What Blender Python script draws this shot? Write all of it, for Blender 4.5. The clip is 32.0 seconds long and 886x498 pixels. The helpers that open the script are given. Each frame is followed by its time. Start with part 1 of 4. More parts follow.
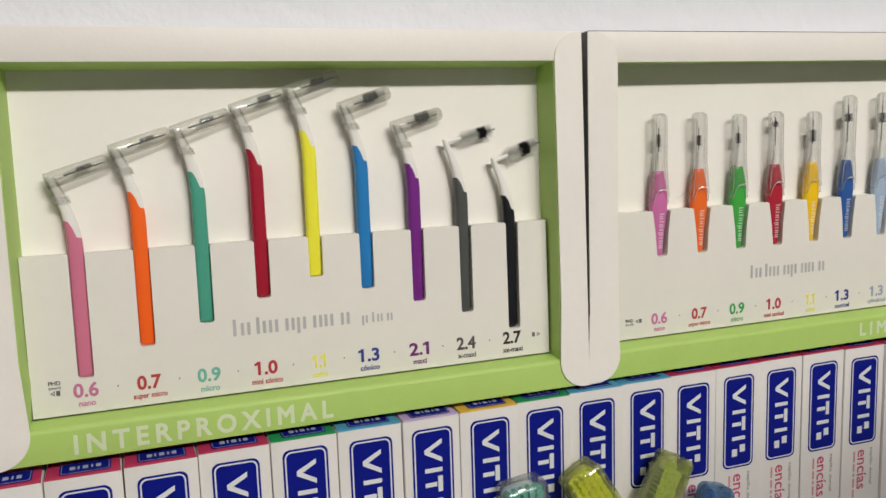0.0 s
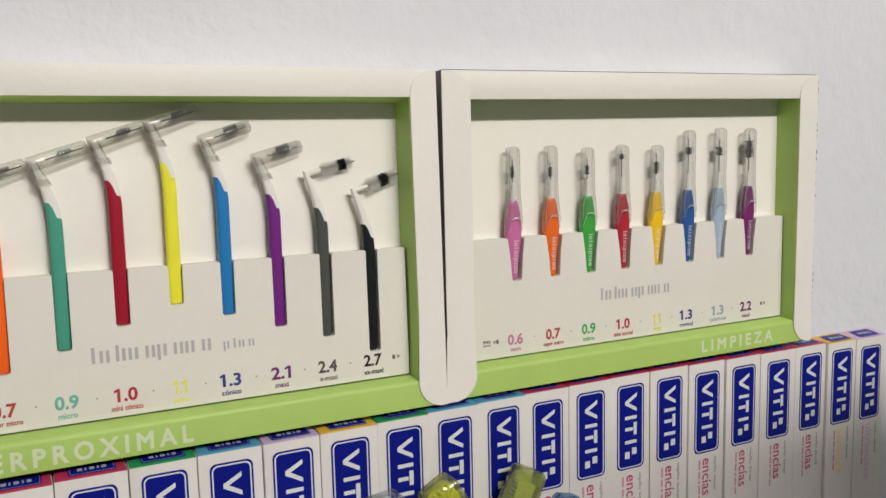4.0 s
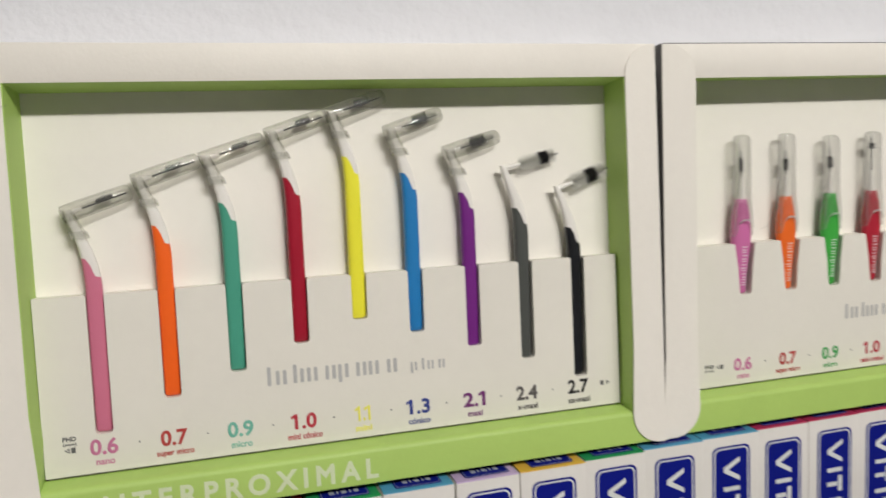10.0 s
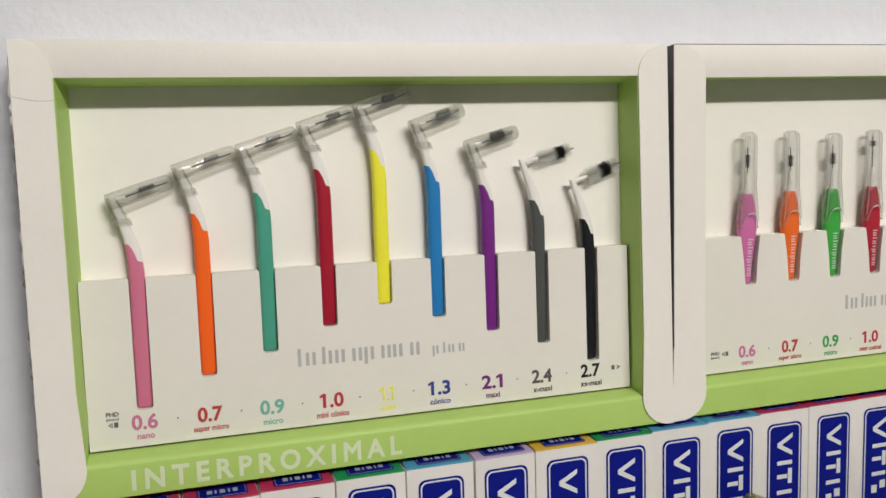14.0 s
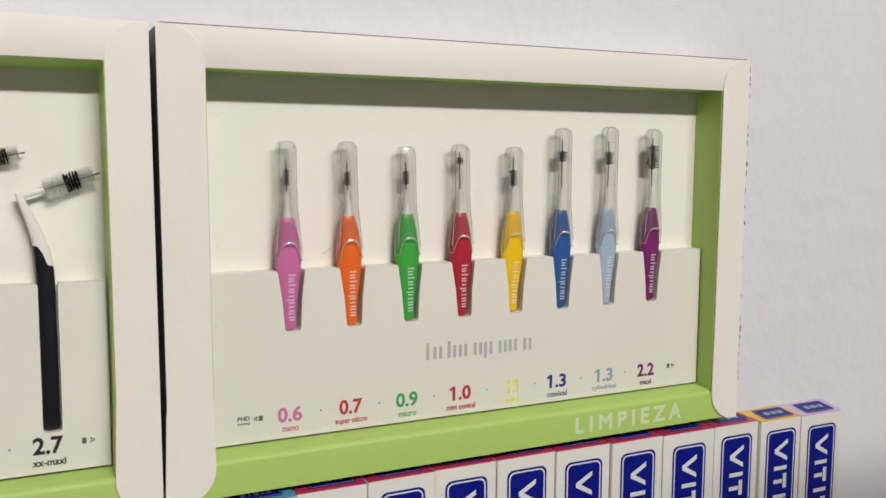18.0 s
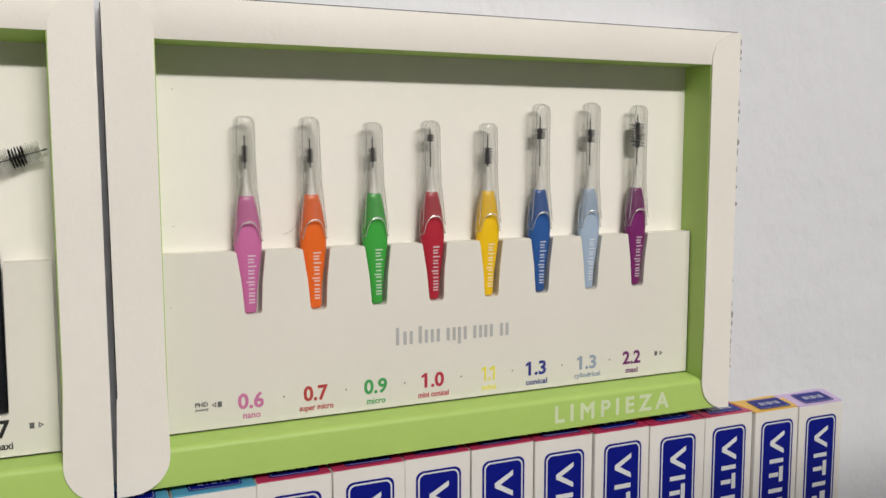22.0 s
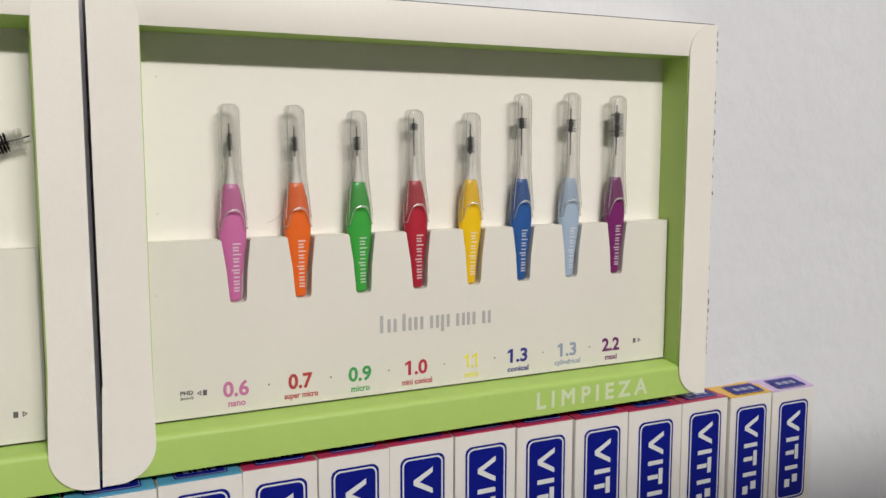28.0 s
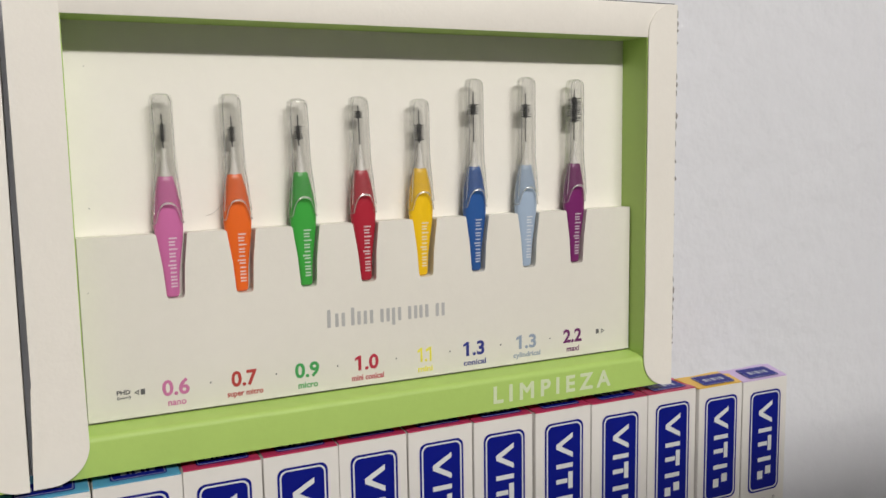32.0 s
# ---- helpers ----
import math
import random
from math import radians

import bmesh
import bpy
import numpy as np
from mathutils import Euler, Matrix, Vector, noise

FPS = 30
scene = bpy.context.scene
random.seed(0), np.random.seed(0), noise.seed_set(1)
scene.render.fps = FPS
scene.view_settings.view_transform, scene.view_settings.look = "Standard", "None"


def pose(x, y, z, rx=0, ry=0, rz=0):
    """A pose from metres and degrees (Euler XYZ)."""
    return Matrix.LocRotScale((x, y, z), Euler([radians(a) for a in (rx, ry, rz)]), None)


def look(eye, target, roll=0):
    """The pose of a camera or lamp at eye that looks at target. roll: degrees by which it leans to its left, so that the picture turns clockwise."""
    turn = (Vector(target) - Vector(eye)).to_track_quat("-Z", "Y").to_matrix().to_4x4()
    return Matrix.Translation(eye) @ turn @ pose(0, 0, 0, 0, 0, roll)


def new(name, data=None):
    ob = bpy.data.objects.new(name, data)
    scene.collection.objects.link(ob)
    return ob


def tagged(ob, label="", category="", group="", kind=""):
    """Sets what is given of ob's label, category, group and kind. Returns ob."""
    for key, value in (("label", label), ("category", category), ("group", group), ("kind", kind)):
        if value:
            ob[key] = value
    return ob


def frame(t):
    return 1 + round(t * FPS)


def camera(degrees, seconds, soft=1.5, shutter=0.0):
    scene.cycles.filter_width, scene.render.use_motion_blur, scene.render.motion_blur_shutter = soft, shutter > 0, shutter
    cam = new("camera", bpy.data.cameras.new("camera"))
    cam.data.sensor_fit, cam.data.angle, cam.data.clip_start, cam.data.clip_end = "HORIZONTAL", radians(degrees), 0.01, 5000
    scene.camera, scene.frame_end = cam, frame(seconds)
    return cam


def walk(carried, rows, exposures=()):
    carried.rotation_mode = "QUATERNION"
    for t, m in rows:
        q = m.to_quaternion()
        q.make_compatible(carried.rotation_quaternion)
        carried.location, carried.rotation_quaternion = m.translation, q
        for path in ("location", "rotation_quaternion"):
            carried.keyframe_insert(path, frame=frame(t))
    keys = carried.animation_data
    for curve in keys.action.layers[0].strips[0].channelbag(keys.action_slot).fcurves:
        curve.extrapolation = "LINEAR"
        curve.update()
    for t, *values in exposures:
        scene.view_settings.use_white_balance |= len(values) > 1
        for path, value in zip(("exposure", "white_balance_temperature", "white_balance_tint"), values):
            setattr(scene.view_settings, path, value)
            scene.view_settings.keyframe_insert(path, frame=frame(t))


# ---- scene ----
cam = camera(53.74, 32.0, shutter=0.45)
PATH = [
    (0, (-0.2442, -0.3949, 0.2732), (0.0980, 0.5335, 0.1286), -1.88),
    (0.5, (-0.2496, -0.3903, 0.2625), (0.1052, 0.5362, 0.1371), -2.08),
    (1, (-0.2479, -0.3926, 0.2654), (0.1041, 0.5348, 0.1390), -2.04),
    (1.5, (-0.2482, -0.3916, 0.2692), (0.0956, 0.5381, 0.1376), -1.84),
    (2, (-0.2515, -0.3911, 0.2651), (0.0813, 0.5440, 0.1437), -2.13),
    (2.5, (-0.2516, -0.3892, 0.2634), (0.0672, 0.5503, 0.1379), -2.37),
    (3, (-0.2486, -0.4051, 0.2668), (0.1017, 0.5238, 0.1483), -2.70),
    (3.5, (-0.2306, -0.4220, 0.2811), (0.2116, 0.4659, 0.1537), -1.32),
    (5.5, (-0.2279, -0.4249, 0.2706), (0.2013, 0.4702, 0.1499), -1.59),
    (6, (-0.2277, -0.4222, 0.2699), (0.2019, 0.4735, 0.1550), -1.68),
    (6.5, (-0.2258, -0.4185, 0.2749), (0.2005, 0.4788, 0.1605), -1.69),
    (7, (-0.2269, -0.4063, 0.2670), (0.1978, 0.4919, 0.1535), -1.55),
    (7.5, (-0.2346, -0.3889, 0.2666), (0.2039, 0.5001, 0.1344), -1.06),
    (8, (-0.2518, -0.3951, 0.2846), (0.2014, 0.4861, 0.1498), -0.64),
    (8.5, (-0.2454, -0.3980, 0.2738), (0.2209, 0.4777, 0.1485), -0.81),
    (9, (-0.2382, -0.3942, 0.2690), (0.1826, 0.5035, 0.1381), -0.85),
    (9.5, (-0.2311, -0.3838, 0.2730), (0.1206, 0.5430, 0.1411), -1.69),
    (10, (-0.2335, -0.3510, 0.2716), (0.0617, 0.5980, 0.1604), -2.36),
    (10.5, (-0.2298, -0.3317, 0.2627), (0.0295, 0.6288, 0.1616), -2.70),
    (11, (-0.2329, -0.3342, 0.2605), (0.0163, 0.6284, 0.1544), -2.76),
    (11.5, (-0.2317, -0.3339, 0.2611), (0.0167, 0.6276, 0.1433), -2.54),
    (12, (-0.2383, -0.3429, 0.2675), (0.0181, 0.6155, 0.1419), -2.46),
    (12.5, (-0.2449, -0.3537, 0.2746), (0.0249, 0.6014, 0.1521), -2.43),
    (13, (-0.2485, -0.3592, 0.2728), (0.0382, 0.5913, 0.1529), -2.25),
    (13.5, (-0.2464, -0.3670, 0.2736), (0.0415, 0.5833, 0.1552), -2.06),
    (15.5, (-0.2618, -0.3600, 0.2687), (0.0886, 0.5676, 0.1389), -1.28),
    (16, (-0.2613, -0.3548, 0.2776), (0.1051, 0.5678, 0.1571), -1.54),
    (16.5, (-0.1973, -0.3942, 0.2865), (0.1771, 0.5270, 0.1807), -1.90),
    (17, (-0.1231, -0.3970, 0.2801), (0.2969, 0.5055, 0.1851), -1.87),
    (17.5, (-0.0760, -0.3652, 0.2716), (0.3438, 0.5369, 0.1717), -0.98),
    (18, (-0.0610, -0.3364, 0.2682), (0.3631, 0.5628, 0.1608), 0.21),
    (18.5, (-0.0591, -0.3252, 0.2620), (0.3873, 0.5626, 0.1510), 0.26),
    (19, (-0.0417, -0.3239, 0.2640), (0.4005, 0.5663, 0.1544), -0.15),
    (19.5, (-0.0276, -0.3209, 0.2565), (0.3882, 0.5821, 0.1479), -0.93),
    (20, (-0.0219, -0.3319, 0.2573), (0.3705, 0.5818, 0.1515), -1.16),
    (20.5, (-0.0286, -0.3279, 0.2606), (0.3560, 0.5896, 0.1598), -0.49),
    (21, (-0.0301, -0.3342, 0.2574), (0.3550, 0.5830, 0.1558), -0.05),
    (21.5, (-0.0322, -0.3334, 0.2605), (0.3578, 0.5814, 0.1555), -0.15),
    (22, (-0.0324, -0.3333, 0.2594), (0.3629, 0.5786, 0.1492), -0.11),
    (22.5, (-0.0320, -0.3356, 0.2578), (0.3632, 0.5755, 0.1409), -0.18),
    (23, (-0.0274, -0.3383, 0.2536), (0.3657, 0.5739, 0.1379), -0.35),
    (23.5, (-0.0326, -0.3390, 0.2543), (0.3699, 0.5675, 0.1271), -0.43),
    (24, (-0.0340, -0.3379, 0.2590), (0.3698, 0.5684, 0.1341), -0.28),
    (24.5, (-0.0365, -0.3367, 0.2602), (0.3628, 0.5720, 0.1385), -0.23),
    (26.5, (-0.0354, -0.3334, 0.2579), (0.3710, 0.5735, 0.1473), -0.48),
    (27, (-0.0366, -0.3330, 0.2609), (0.3781, 0.5695, 0.1450), -0.25),
    (27.5, (-0.0377, -0.3378, 0.2620), (0.3857, 0.5608, 0.1468), -0.12),
    (28, (-0.0400, -0.3332, 0.2572), (0.3889, 0.5625, 0.1403), 0.02),
    (28.5, (-0.0410, -0.3305, 0.2592), (0.3887, 0.5640, 0.1363), -0.00),
    (29, (-0.0403, -0.3303, 0.2594), (0.3907, 0.5642, 0.1410), 0.01),
    (29.5, (-0.0393, -0.3301, 0.2584), (0.3884, 0.5657, 0.1372), 0.11),
    (30, (-0.0416, -0.3297, 0.2593), (0.3896, 0.5645, 0.1390), 0.13),
    (30.5, (-0.0381, -0.3306, 0.2553), (0.3906, 0.5649, 0.1356), 0.16),
    (31, (-0.0380, -0.3313, 0.2612), (0.3959, 0.5606, 0.1339), 0.43),
    (31.5, (-0.0200, -0.3335, 0.2572), (0.3993, 0.5638, 0.1187), -0.23),
    (32, (-0.0125, -0.3338, 0.2551), (0.4076, 0.5649, 0.1294), -0.92),
]
walk(cam, [(t, look(eye, target, roll)) for t, eye, target, roll in PATH])

# world, lights and exposure
world = bpy.data.worlds.new("room_air")
world.use_nodes = True
world.node_tree.nodes["Background"].inputs[0].default_value = (0.80, 0.85, 0.95, 1)
world.node_tree.nodes["Background"].inputs[1].default_value = 0.02
scene.world = world


def lamp(name, place, target, watts, sx, sy, colour):
    data = bpy.data.lights.new(name, "AREA")
    data.shape, data.size, data.size_y, data.energy, data.color = "RECTANGLE", sx, sy, watts, colour
    ob = new(name, data)
    ob.matrix_basis = look(place, target)
    return ob


KEY = (0.13, -1.82, 1.43)
lamp("ceiling_lamp_light", KEY, (0.0, 0.0, 0.2), 29.0, 0.55, 0.10, (1.0, 0.957, 0.905))
lamp("second_lamp_light", (0.66, -1.82, 1.43), (0.1, 0.0, 0.2), 11.0, 0.45, 0.10, (1.0, 0.963, 0.905))


# materials
def surface(name, rgb, rough=0.5, vary=0.06, scale=60.0, bump=0.0, bump_scale=400.0, fine=0.0, metallic=0.0, spec=0.5, coat=0.0, sss=0.0):
    m = bpy.data.materials.new(name)
    m.use_nodes = True
    nt = m.node_tree
    p = nt.nodes["Principled BSDF"]
    p.inputs["Roughness"].default_value = rough
    p.inputs["Metallic"].default_value = metallic
    p.inputs["Specular IOR Level"].default_value = spec
    p.inputs["Coat Weight"].default_value = coat
    p.inputs["Coat Roughness"].default_value = 0.12
    if sss:
        p.inputs["Subsurface Weight"].default_value = sss
        p.inputs["Subsurface Radius"].default_value = (0.002, 0.002, 0.002)
    geo = nt.nodes.new("ShaderNodeNewGeometry")
    n1 = nt.nodes.new("ShaderNodeTexNoise")
    n1.inputs["Scale"].default_value, n1.inputs["Detail"].default_value = scale, 5.0
    n2 = nt.nodes.new("ShaderNodeTexNoise")
    n2.inputs["Scale"].default_value, n2.inputs["Detail"].default_value = scale * 14, 3.0
    for n in (n1, n2):
        nt.links.new(geo.outputs["Position"], n.inputs["Vector"])
    add = nt.nodes.new("ShaderNodeMath")
    add.operation = "MULTIPLY_ADD"
    add.inputs[1].default_value = 0.4
    nt.links.new(n2.outputs["Fac"], add.inputs[0])
    nt.links.new(n1.outputs["Fac"], add.inputs[2])
    ramp = nt.nodes.new("ShaderNodeMapRange")
    ramp.inputs["From Min"].default_value, ramp.inputs["From Max"].default_value = 0.35, 1.05
    ramp.inputs["To Min"].default_value, ramp.inputs["To Max"].default_value = 1 - vary, 1 + vary * 0.5
    nt.links.new(add.outputs[0], ramp.inputs["Value"])
    mul = nt.nodes.new("ShaderNodeVectorMath")
    mul.operation = "SCALE"
    mul.inputs[0].default_value = rgb
    nt.links.new(ramp.outputs["Result"], mul.inputs["Scale"])
    nt.links.new(mul.outputs[0], p.inputs["Base Color"])
    if bump:
        n3 = nt.nodes.new("ShaderNodeTexNoise")
        n3.inputs["Scale"].default_value, n3.inputs["Detail"].default_value = bump_scale, 6.0
        nt.links.new(geo.outputs["Position"], n3.inputs["Vector"])
        b = nt.nodes.new("ShaderNodeBump")
        b.inputs["Strength"].default_value, b.inputs["Distance"].default_value = 1.0, bump
        nt.links.new(n3.outputs["Fac"], b.inputs["Height"])
        nt.links.new(b.outputs["Normal"], p.inputs["Normal"])
    return m


def clear(name, tint=(1, 1, 1), body=0.10, gloss=0.10, least=0.03, edge=0.30):
    """Thin clear plastic: light passes, edges turn milky and glossy."""
    m = bpy.data.materials.new(name)
    m.use_nodes = True
    nt = m.node_tree
    nt.nodes.remove(nt.nodes["Principled BSDF"])
    out = nt.nodes["Material Output"]
    through_it = nt.nodes.new("ShaderNodeBsdfTransparent")
    through_it.inputs[0].default_value = (*tint, 1)
    milky = nt.nodes.new("ShaderNodeBsdfDiffuse")
    milky.inputs[0].default_value = (0.90 * tint[0], 0.90 * tint[1], 0.88 * tint[2], 1)
    shine = nt.nodes.new("ShaderNodeBsdfGlossy")
    shine.inputs["Roughness"].default_value = gloss
    lw = nt.nodes.new("ShaderNodeLayerWeight")
    lw.inputs["Blend"].default_value = 0.25
    a = nt.nodes.new("ShaderNodeMixShader")
    a.inputs[0].default_value = body
    nt.links.new(through_it.outputs[0], a.inputs[1])
    nt.links.new(milky.outputs[0], a.inputs[2])
    b = nt.nodes.new("ShaderNodeMixShader")
    less = nt.nodes.new("ShaderNodeMath")
    less.operation = "MULTIPLY_ADD"
    less.inputs[1].default_value = edge
    less.inputs[2].default_value = least
    nt.links.new(lw.outputs["Fresnel"], less.inputs[0])
    nt.links.new(less.outputs[0], b.inputs[0])
    nt.links.new(a.outputs[0], b.inputs[1])
    nt.links.new(shine.outputs[0], b.inputs[2])
    nt.links.new(b.outputs[0], out.inputs[0])
    return m


CARD = surface("white_card", (0.80, 0.77, 0.71), 0.55, 0.05, 18, 0.00006, 700)
CARD_IN = surface("cream_card", (0.845, 0.82, 0.755), 0.6, 0.04, 14, 0.00004, 500)
CARD_POCKET = surface("pale_grey_card", (0.745, 0.72, 0.655), 0.6, 0.05, 12, 0.00005, 500)
GREEN = surface("lime_printed_card", (0.40, 0.58, 0.14), 0.52, 0.06, 25, 0.00005, 600)
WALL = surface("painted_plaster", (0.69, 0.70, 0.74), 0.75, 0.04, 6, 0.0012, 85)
ROOM = surface("low_bounce_grey", (0.34, 0.33, 0.32), 0.8, 0.05, 3)
PLASTER_DIRT = surface("dry_glue", (0.27, 0.25, 0.24), 0.7, 0.4, 120, 0.0004, 500)
DARK = surface("dark_shade_and_speck", (0.06, 0.06, 0.07), 0.7, 0.2, 60)
SHADE = surface("gap_shade_card_side", (0.16, 0.155, 0.155), 0.7, 0.15, 40)
BOXWHITE = surface("glossy_white_carton", (0.69, 0.67, 0.64), 0.33, 0.05, 22, 0.00008, 180)
BOXBLUE = surface("royal_blue_print", (0.003, 0.008, 0.21), 0.4, 0.10, 40, spec=0.18)
INKWHITE = surface("white_print", (0.68, 0.70, 0.69), 0.4, 0.03, 50)
TITLE = surface("pale_lime_white_print", (0.62, 0.70, 0.47), 0.45, 0.03, 50)
GREY_INK = surface("silver_grey_print", (0.44, 0.44, 0.435), 0.45, 0.08, 60)
FLAP = {
    "M": surface("crimson_print", (0.50, 0.035, 0.11), 0.3, 0.08, 30),
    "G": surface("green_print", (0.02, 0.30, 0.10), 0.3, 0.08, 30),
    "B": surface("sky_blue_print", (0.09, 0.35, 0.56), 0.3, 0.08, 30),
    "L": surface("lilac_print", (0.56, 0.42, 0.68), 0.3, 0.06, 30),
    "Y": surface("amber_print", (0.74, 0.45, 0.06), 0.3, 0.06, 30),
}
NECK = surface("translucent_white_plastic", (0.80, 0.78, 0.74), 0.3, 0.03, 60, sss=0.2)
WIRE = surface("dark_steel_wire", (0.05, 0.05, 0.055), 0.4, 0.1, 200, metallic=0.3)
BRISTLE = surface("black_bristle", (0.012, 0.012, 0.014), 0.6, 0.2, 300)
BRISTLE_PALE = clear("pale_bristle", (0.96, 0.96, 0.94), 0.60, 0.3, 0.03, 0.1)
CAP = clear("clear_cap_plastic", (0.990, 0.990, 0.986), 0.020, 0.05, 0.065, 0.26)
CAP_EDGE = clear("milky_rim_and_glint", (0.97, 0.97, 0.96), 0.24, 0.10, 0.08, 0.2)
CAP_ANGLED = clear("clear_hood_plastic", (0.885, 0.885, 0.866), 0.04, 0.035, 0.06, 0.30)
COLLAR = clear("milky_collar_plastic", (0.93, 0.93, 0.91), 0.16, 0.06, 0.07, 0.35)


def plastic(name, rgb):
    return surface(name, rgb, 0.33, 0.05, 45, 0.00003, 900)


# building helpers
BASE = {}


def thing(name, base, label, category, m=None, group="", kind=""):
    ob = new(name)
    ob.empty_display_size = 0.01
    ob.matrix_basis = (m or Matrix()) @ Matrix.Translation(base)
    BASE[ob.name] = Vector(base)
    return tagged(ob, label, category, group, kind)


def finish(bm, material, smooth=True, angle=40):
    bmesh.ops.recalc_face_normals(bm, faces=bm.faces[:])
    me = bpy.data.meshes.new("mesh")
    for f in bm.faces:
        f.smooth = smooth
    for e in bm.edges:
        if len(e.link_faces) == 2 and e.calc_face_angle(0) > radians(angle):
            e.smooth = False
    bm.to_mesh(me)
    bm.free()
    me.materials.append(material)
    return me


def part(name, bm, material, parent, label="", smooth=True):
    """Links a bmesh as one mesh under a thing, its places given in the thing's own axes."""
    root = parent
    while root.name not in BASE and root.parent:
        root = root.parent
    bmesh.ops.translate(bm, verts=bm.verts[:], vec=-BASE[root.name])
    return hang(name, finish(bm, material, smooth), parent, label)


def hang(name, me, parent, label=""):
    ob = new(name, me)
    ob.parent = parent
    return tagged(ob, label)


def alone(name, bm, material, label, category, kind="", smooth=True):
    return tagged(new(name, finish(bm, material, smooth)), label, category, "", kind)


def box(bm, x0, x1, y0, y1, z0, z1, bevel=0.0, seg=2):
    made = bmesh.ops.create_cube(bm, size=1.0, matrix=Matrix.Translation(((x0 + x1) / 2, (y0 + y1) / 2, (z0 + z1) / 2)) @ Matrix.Diagonal((x1 - x0, y1 - y0, z1 - z0, 1)))
    if bevel:
        es = list({e for v in made["verts"] for e in v.link_edges})
        bmesh.ops.bevel(bm, geom=es, offset=bevel, segments=seg, profile=0.5, affect="EDGES")
    return bm


def rounded(x0, x1, z0, z1, radii, n=8):
    """Outline of a rectangle, corners from the lower left round to the upper left."""
    pts = []
    for (cx, cz, a0), r in zip(((x0, z0, 180), (x1, z0, 270), (x1, z1, 0), (x0, z1, 90)), radii):
        if r <= 0:
            pts.append((cx, cz))
            continue
        mx, mz = cx + (r if cx == x0 else -r), cz + (r if cz == z0 else -r)
        for i in range(n + 1):
            a = radians(a0 + 90 * i / n)
            pts.append((mx + r * math.cos(a), mz + r * math.sin(a)))
    return pts


def prism(bm, outline, y0, y1):
    """Extrudes an outline in x, z from y0 to y1."""
    front = [bm.verts.new((x, y0, z)) for x, z in outline]
    back = [bm.verts.new((x, y1, z)) for x, z in outline]
    faces = [bm.faces.new(front), bm.faces.new(list(reversed(back)))]
    for f in faces:
        f.normal_update()
    n = len(outline)
    for i in range(n):
        j = (i + 1) % n
        bm.faces.new((front[j], front[i], back[i], back[j]))
    bmesh.ops.triangulate(bm, faces=faces)
    return bm


def loft(bm, rings, ends=True):
    rows = [[bm.verts.new(p) for p in ring] for ring in rings]
    n = len(rows[0])
    for a, b in zip(rows, rows[1:]):
        for i in range(n):
            j = (i + 1) % n
            bm.faces.new((a[i], a[j], b[j], b[i]))
    if ends:
        bm.faces.new(rows[0])
        bm.faces.new(list(reversed(rows[-1])))
    return bm


def oval(cx, cy, z, w, d, n=20, power=2.6):
    """A rounded-rectangle ring of width w and depth d at height z."""
    ring = []
    for i in range(n):
        a = 2 * math.pi * i / n
        c, s = math.cos(a), math.sin(a)
        ring.append((cx + w / 2 * math.copysign(abs(c) ** (2 / power), c), cy + d / 2 * math.copysign(abs(s) ** (2 / power), s), z))
    return ring


def tube(bm, points, radii, n=10, flat=1.0, ends=True):
    """A tube along points, its depth along y scaled by flat."""
    rings = []
    pts = [Vector(p) for p in points]
    for k, p in enumerate(pts):
        d = (pts[min(k + 1, len(pts) - 1)] - pts[max(k - 1, 0)]).normalized()
        side = Vector((0, 1, 0))
        if abs(d.y) > 0.9:
            side = Vector((1, 0, 0))
        u = d.cross(side).normalized()
        v = u.cross(d).normalized()
        r = radii[k] if hasattr(radii, "__len__") else radii
        rings.append([p + u * r * math.cos(2 * math.pi * i / n) + v * r * flat * math.sin(2 * math.pi * i / n) for i in range(n)])
    return loft(bm, rings, ends)


def word(text, size, thick=0.00012, bold=0.0, spacing=1.0, align="CENTER"):
    """A mesh bmesh of a word in the built-in font, upright in x, z, facing -y, its middle at the origin."""
    cu = bpy.data.curves.new("word", "FONT")
    cu.body, cu.size, cu.extrude, cu.bevel_depth, cu.space_character = text, size, thick, bold * size, spacing
    cu.bevel_resolution = 0
    cu.align_x, cu.align_y, cu.resolution_u = align, "CENTER", 3
    ob = bpy.data.objects.new("word", cu)
    me = bpy.data.meshes.new_from_object(ob)
    bm = bmesh.new()
    bm.from_mesh(me)
    bpy.data.objects.remove(ob)
    bpy.data.curves.remove(cu)
    bpy.data.meshes.remove(me)
    bmesh.ops.rotate(bm, verts=bm.verts[:], cent=(0, 0, 0), matrix=Matrix.Rotation(radians(90), 3, "X"))
    return bm


def fit_word(text, width, height, **more):
    bm = word(text, height, **more)
    xs = [v.co.x for v in bm.verts]
    zs = [v.co.z for v in bm.verts]
    bmesh.ops.translate(bm, verts=bm.verts[:], vec=(-(max(xs) + min(xs)) / 2, 0, -(max(zs) + min(zs)) / 2))
    bmesh.ops.scale(bm, verts=bm.verts[:], vec=(width / (max(xs) - min(xs)), 0.00005 / max(abs(v.co.y) for v in bm.verts), height / (max(zs) - min(zs))))
    return bm


def moved(bm, x, y, z, turn=0.0):
    if turn:
        bmesh.ops.rotate(bm, verts=bm.verts[:], cent=(0, 0, 0), matrix=Matrix.Rotation(radians(turn), 3, "Y"))
    bmesh.ops.translate(bm, verts=bm.verts[:], vec=(x, y, z))
    return bm


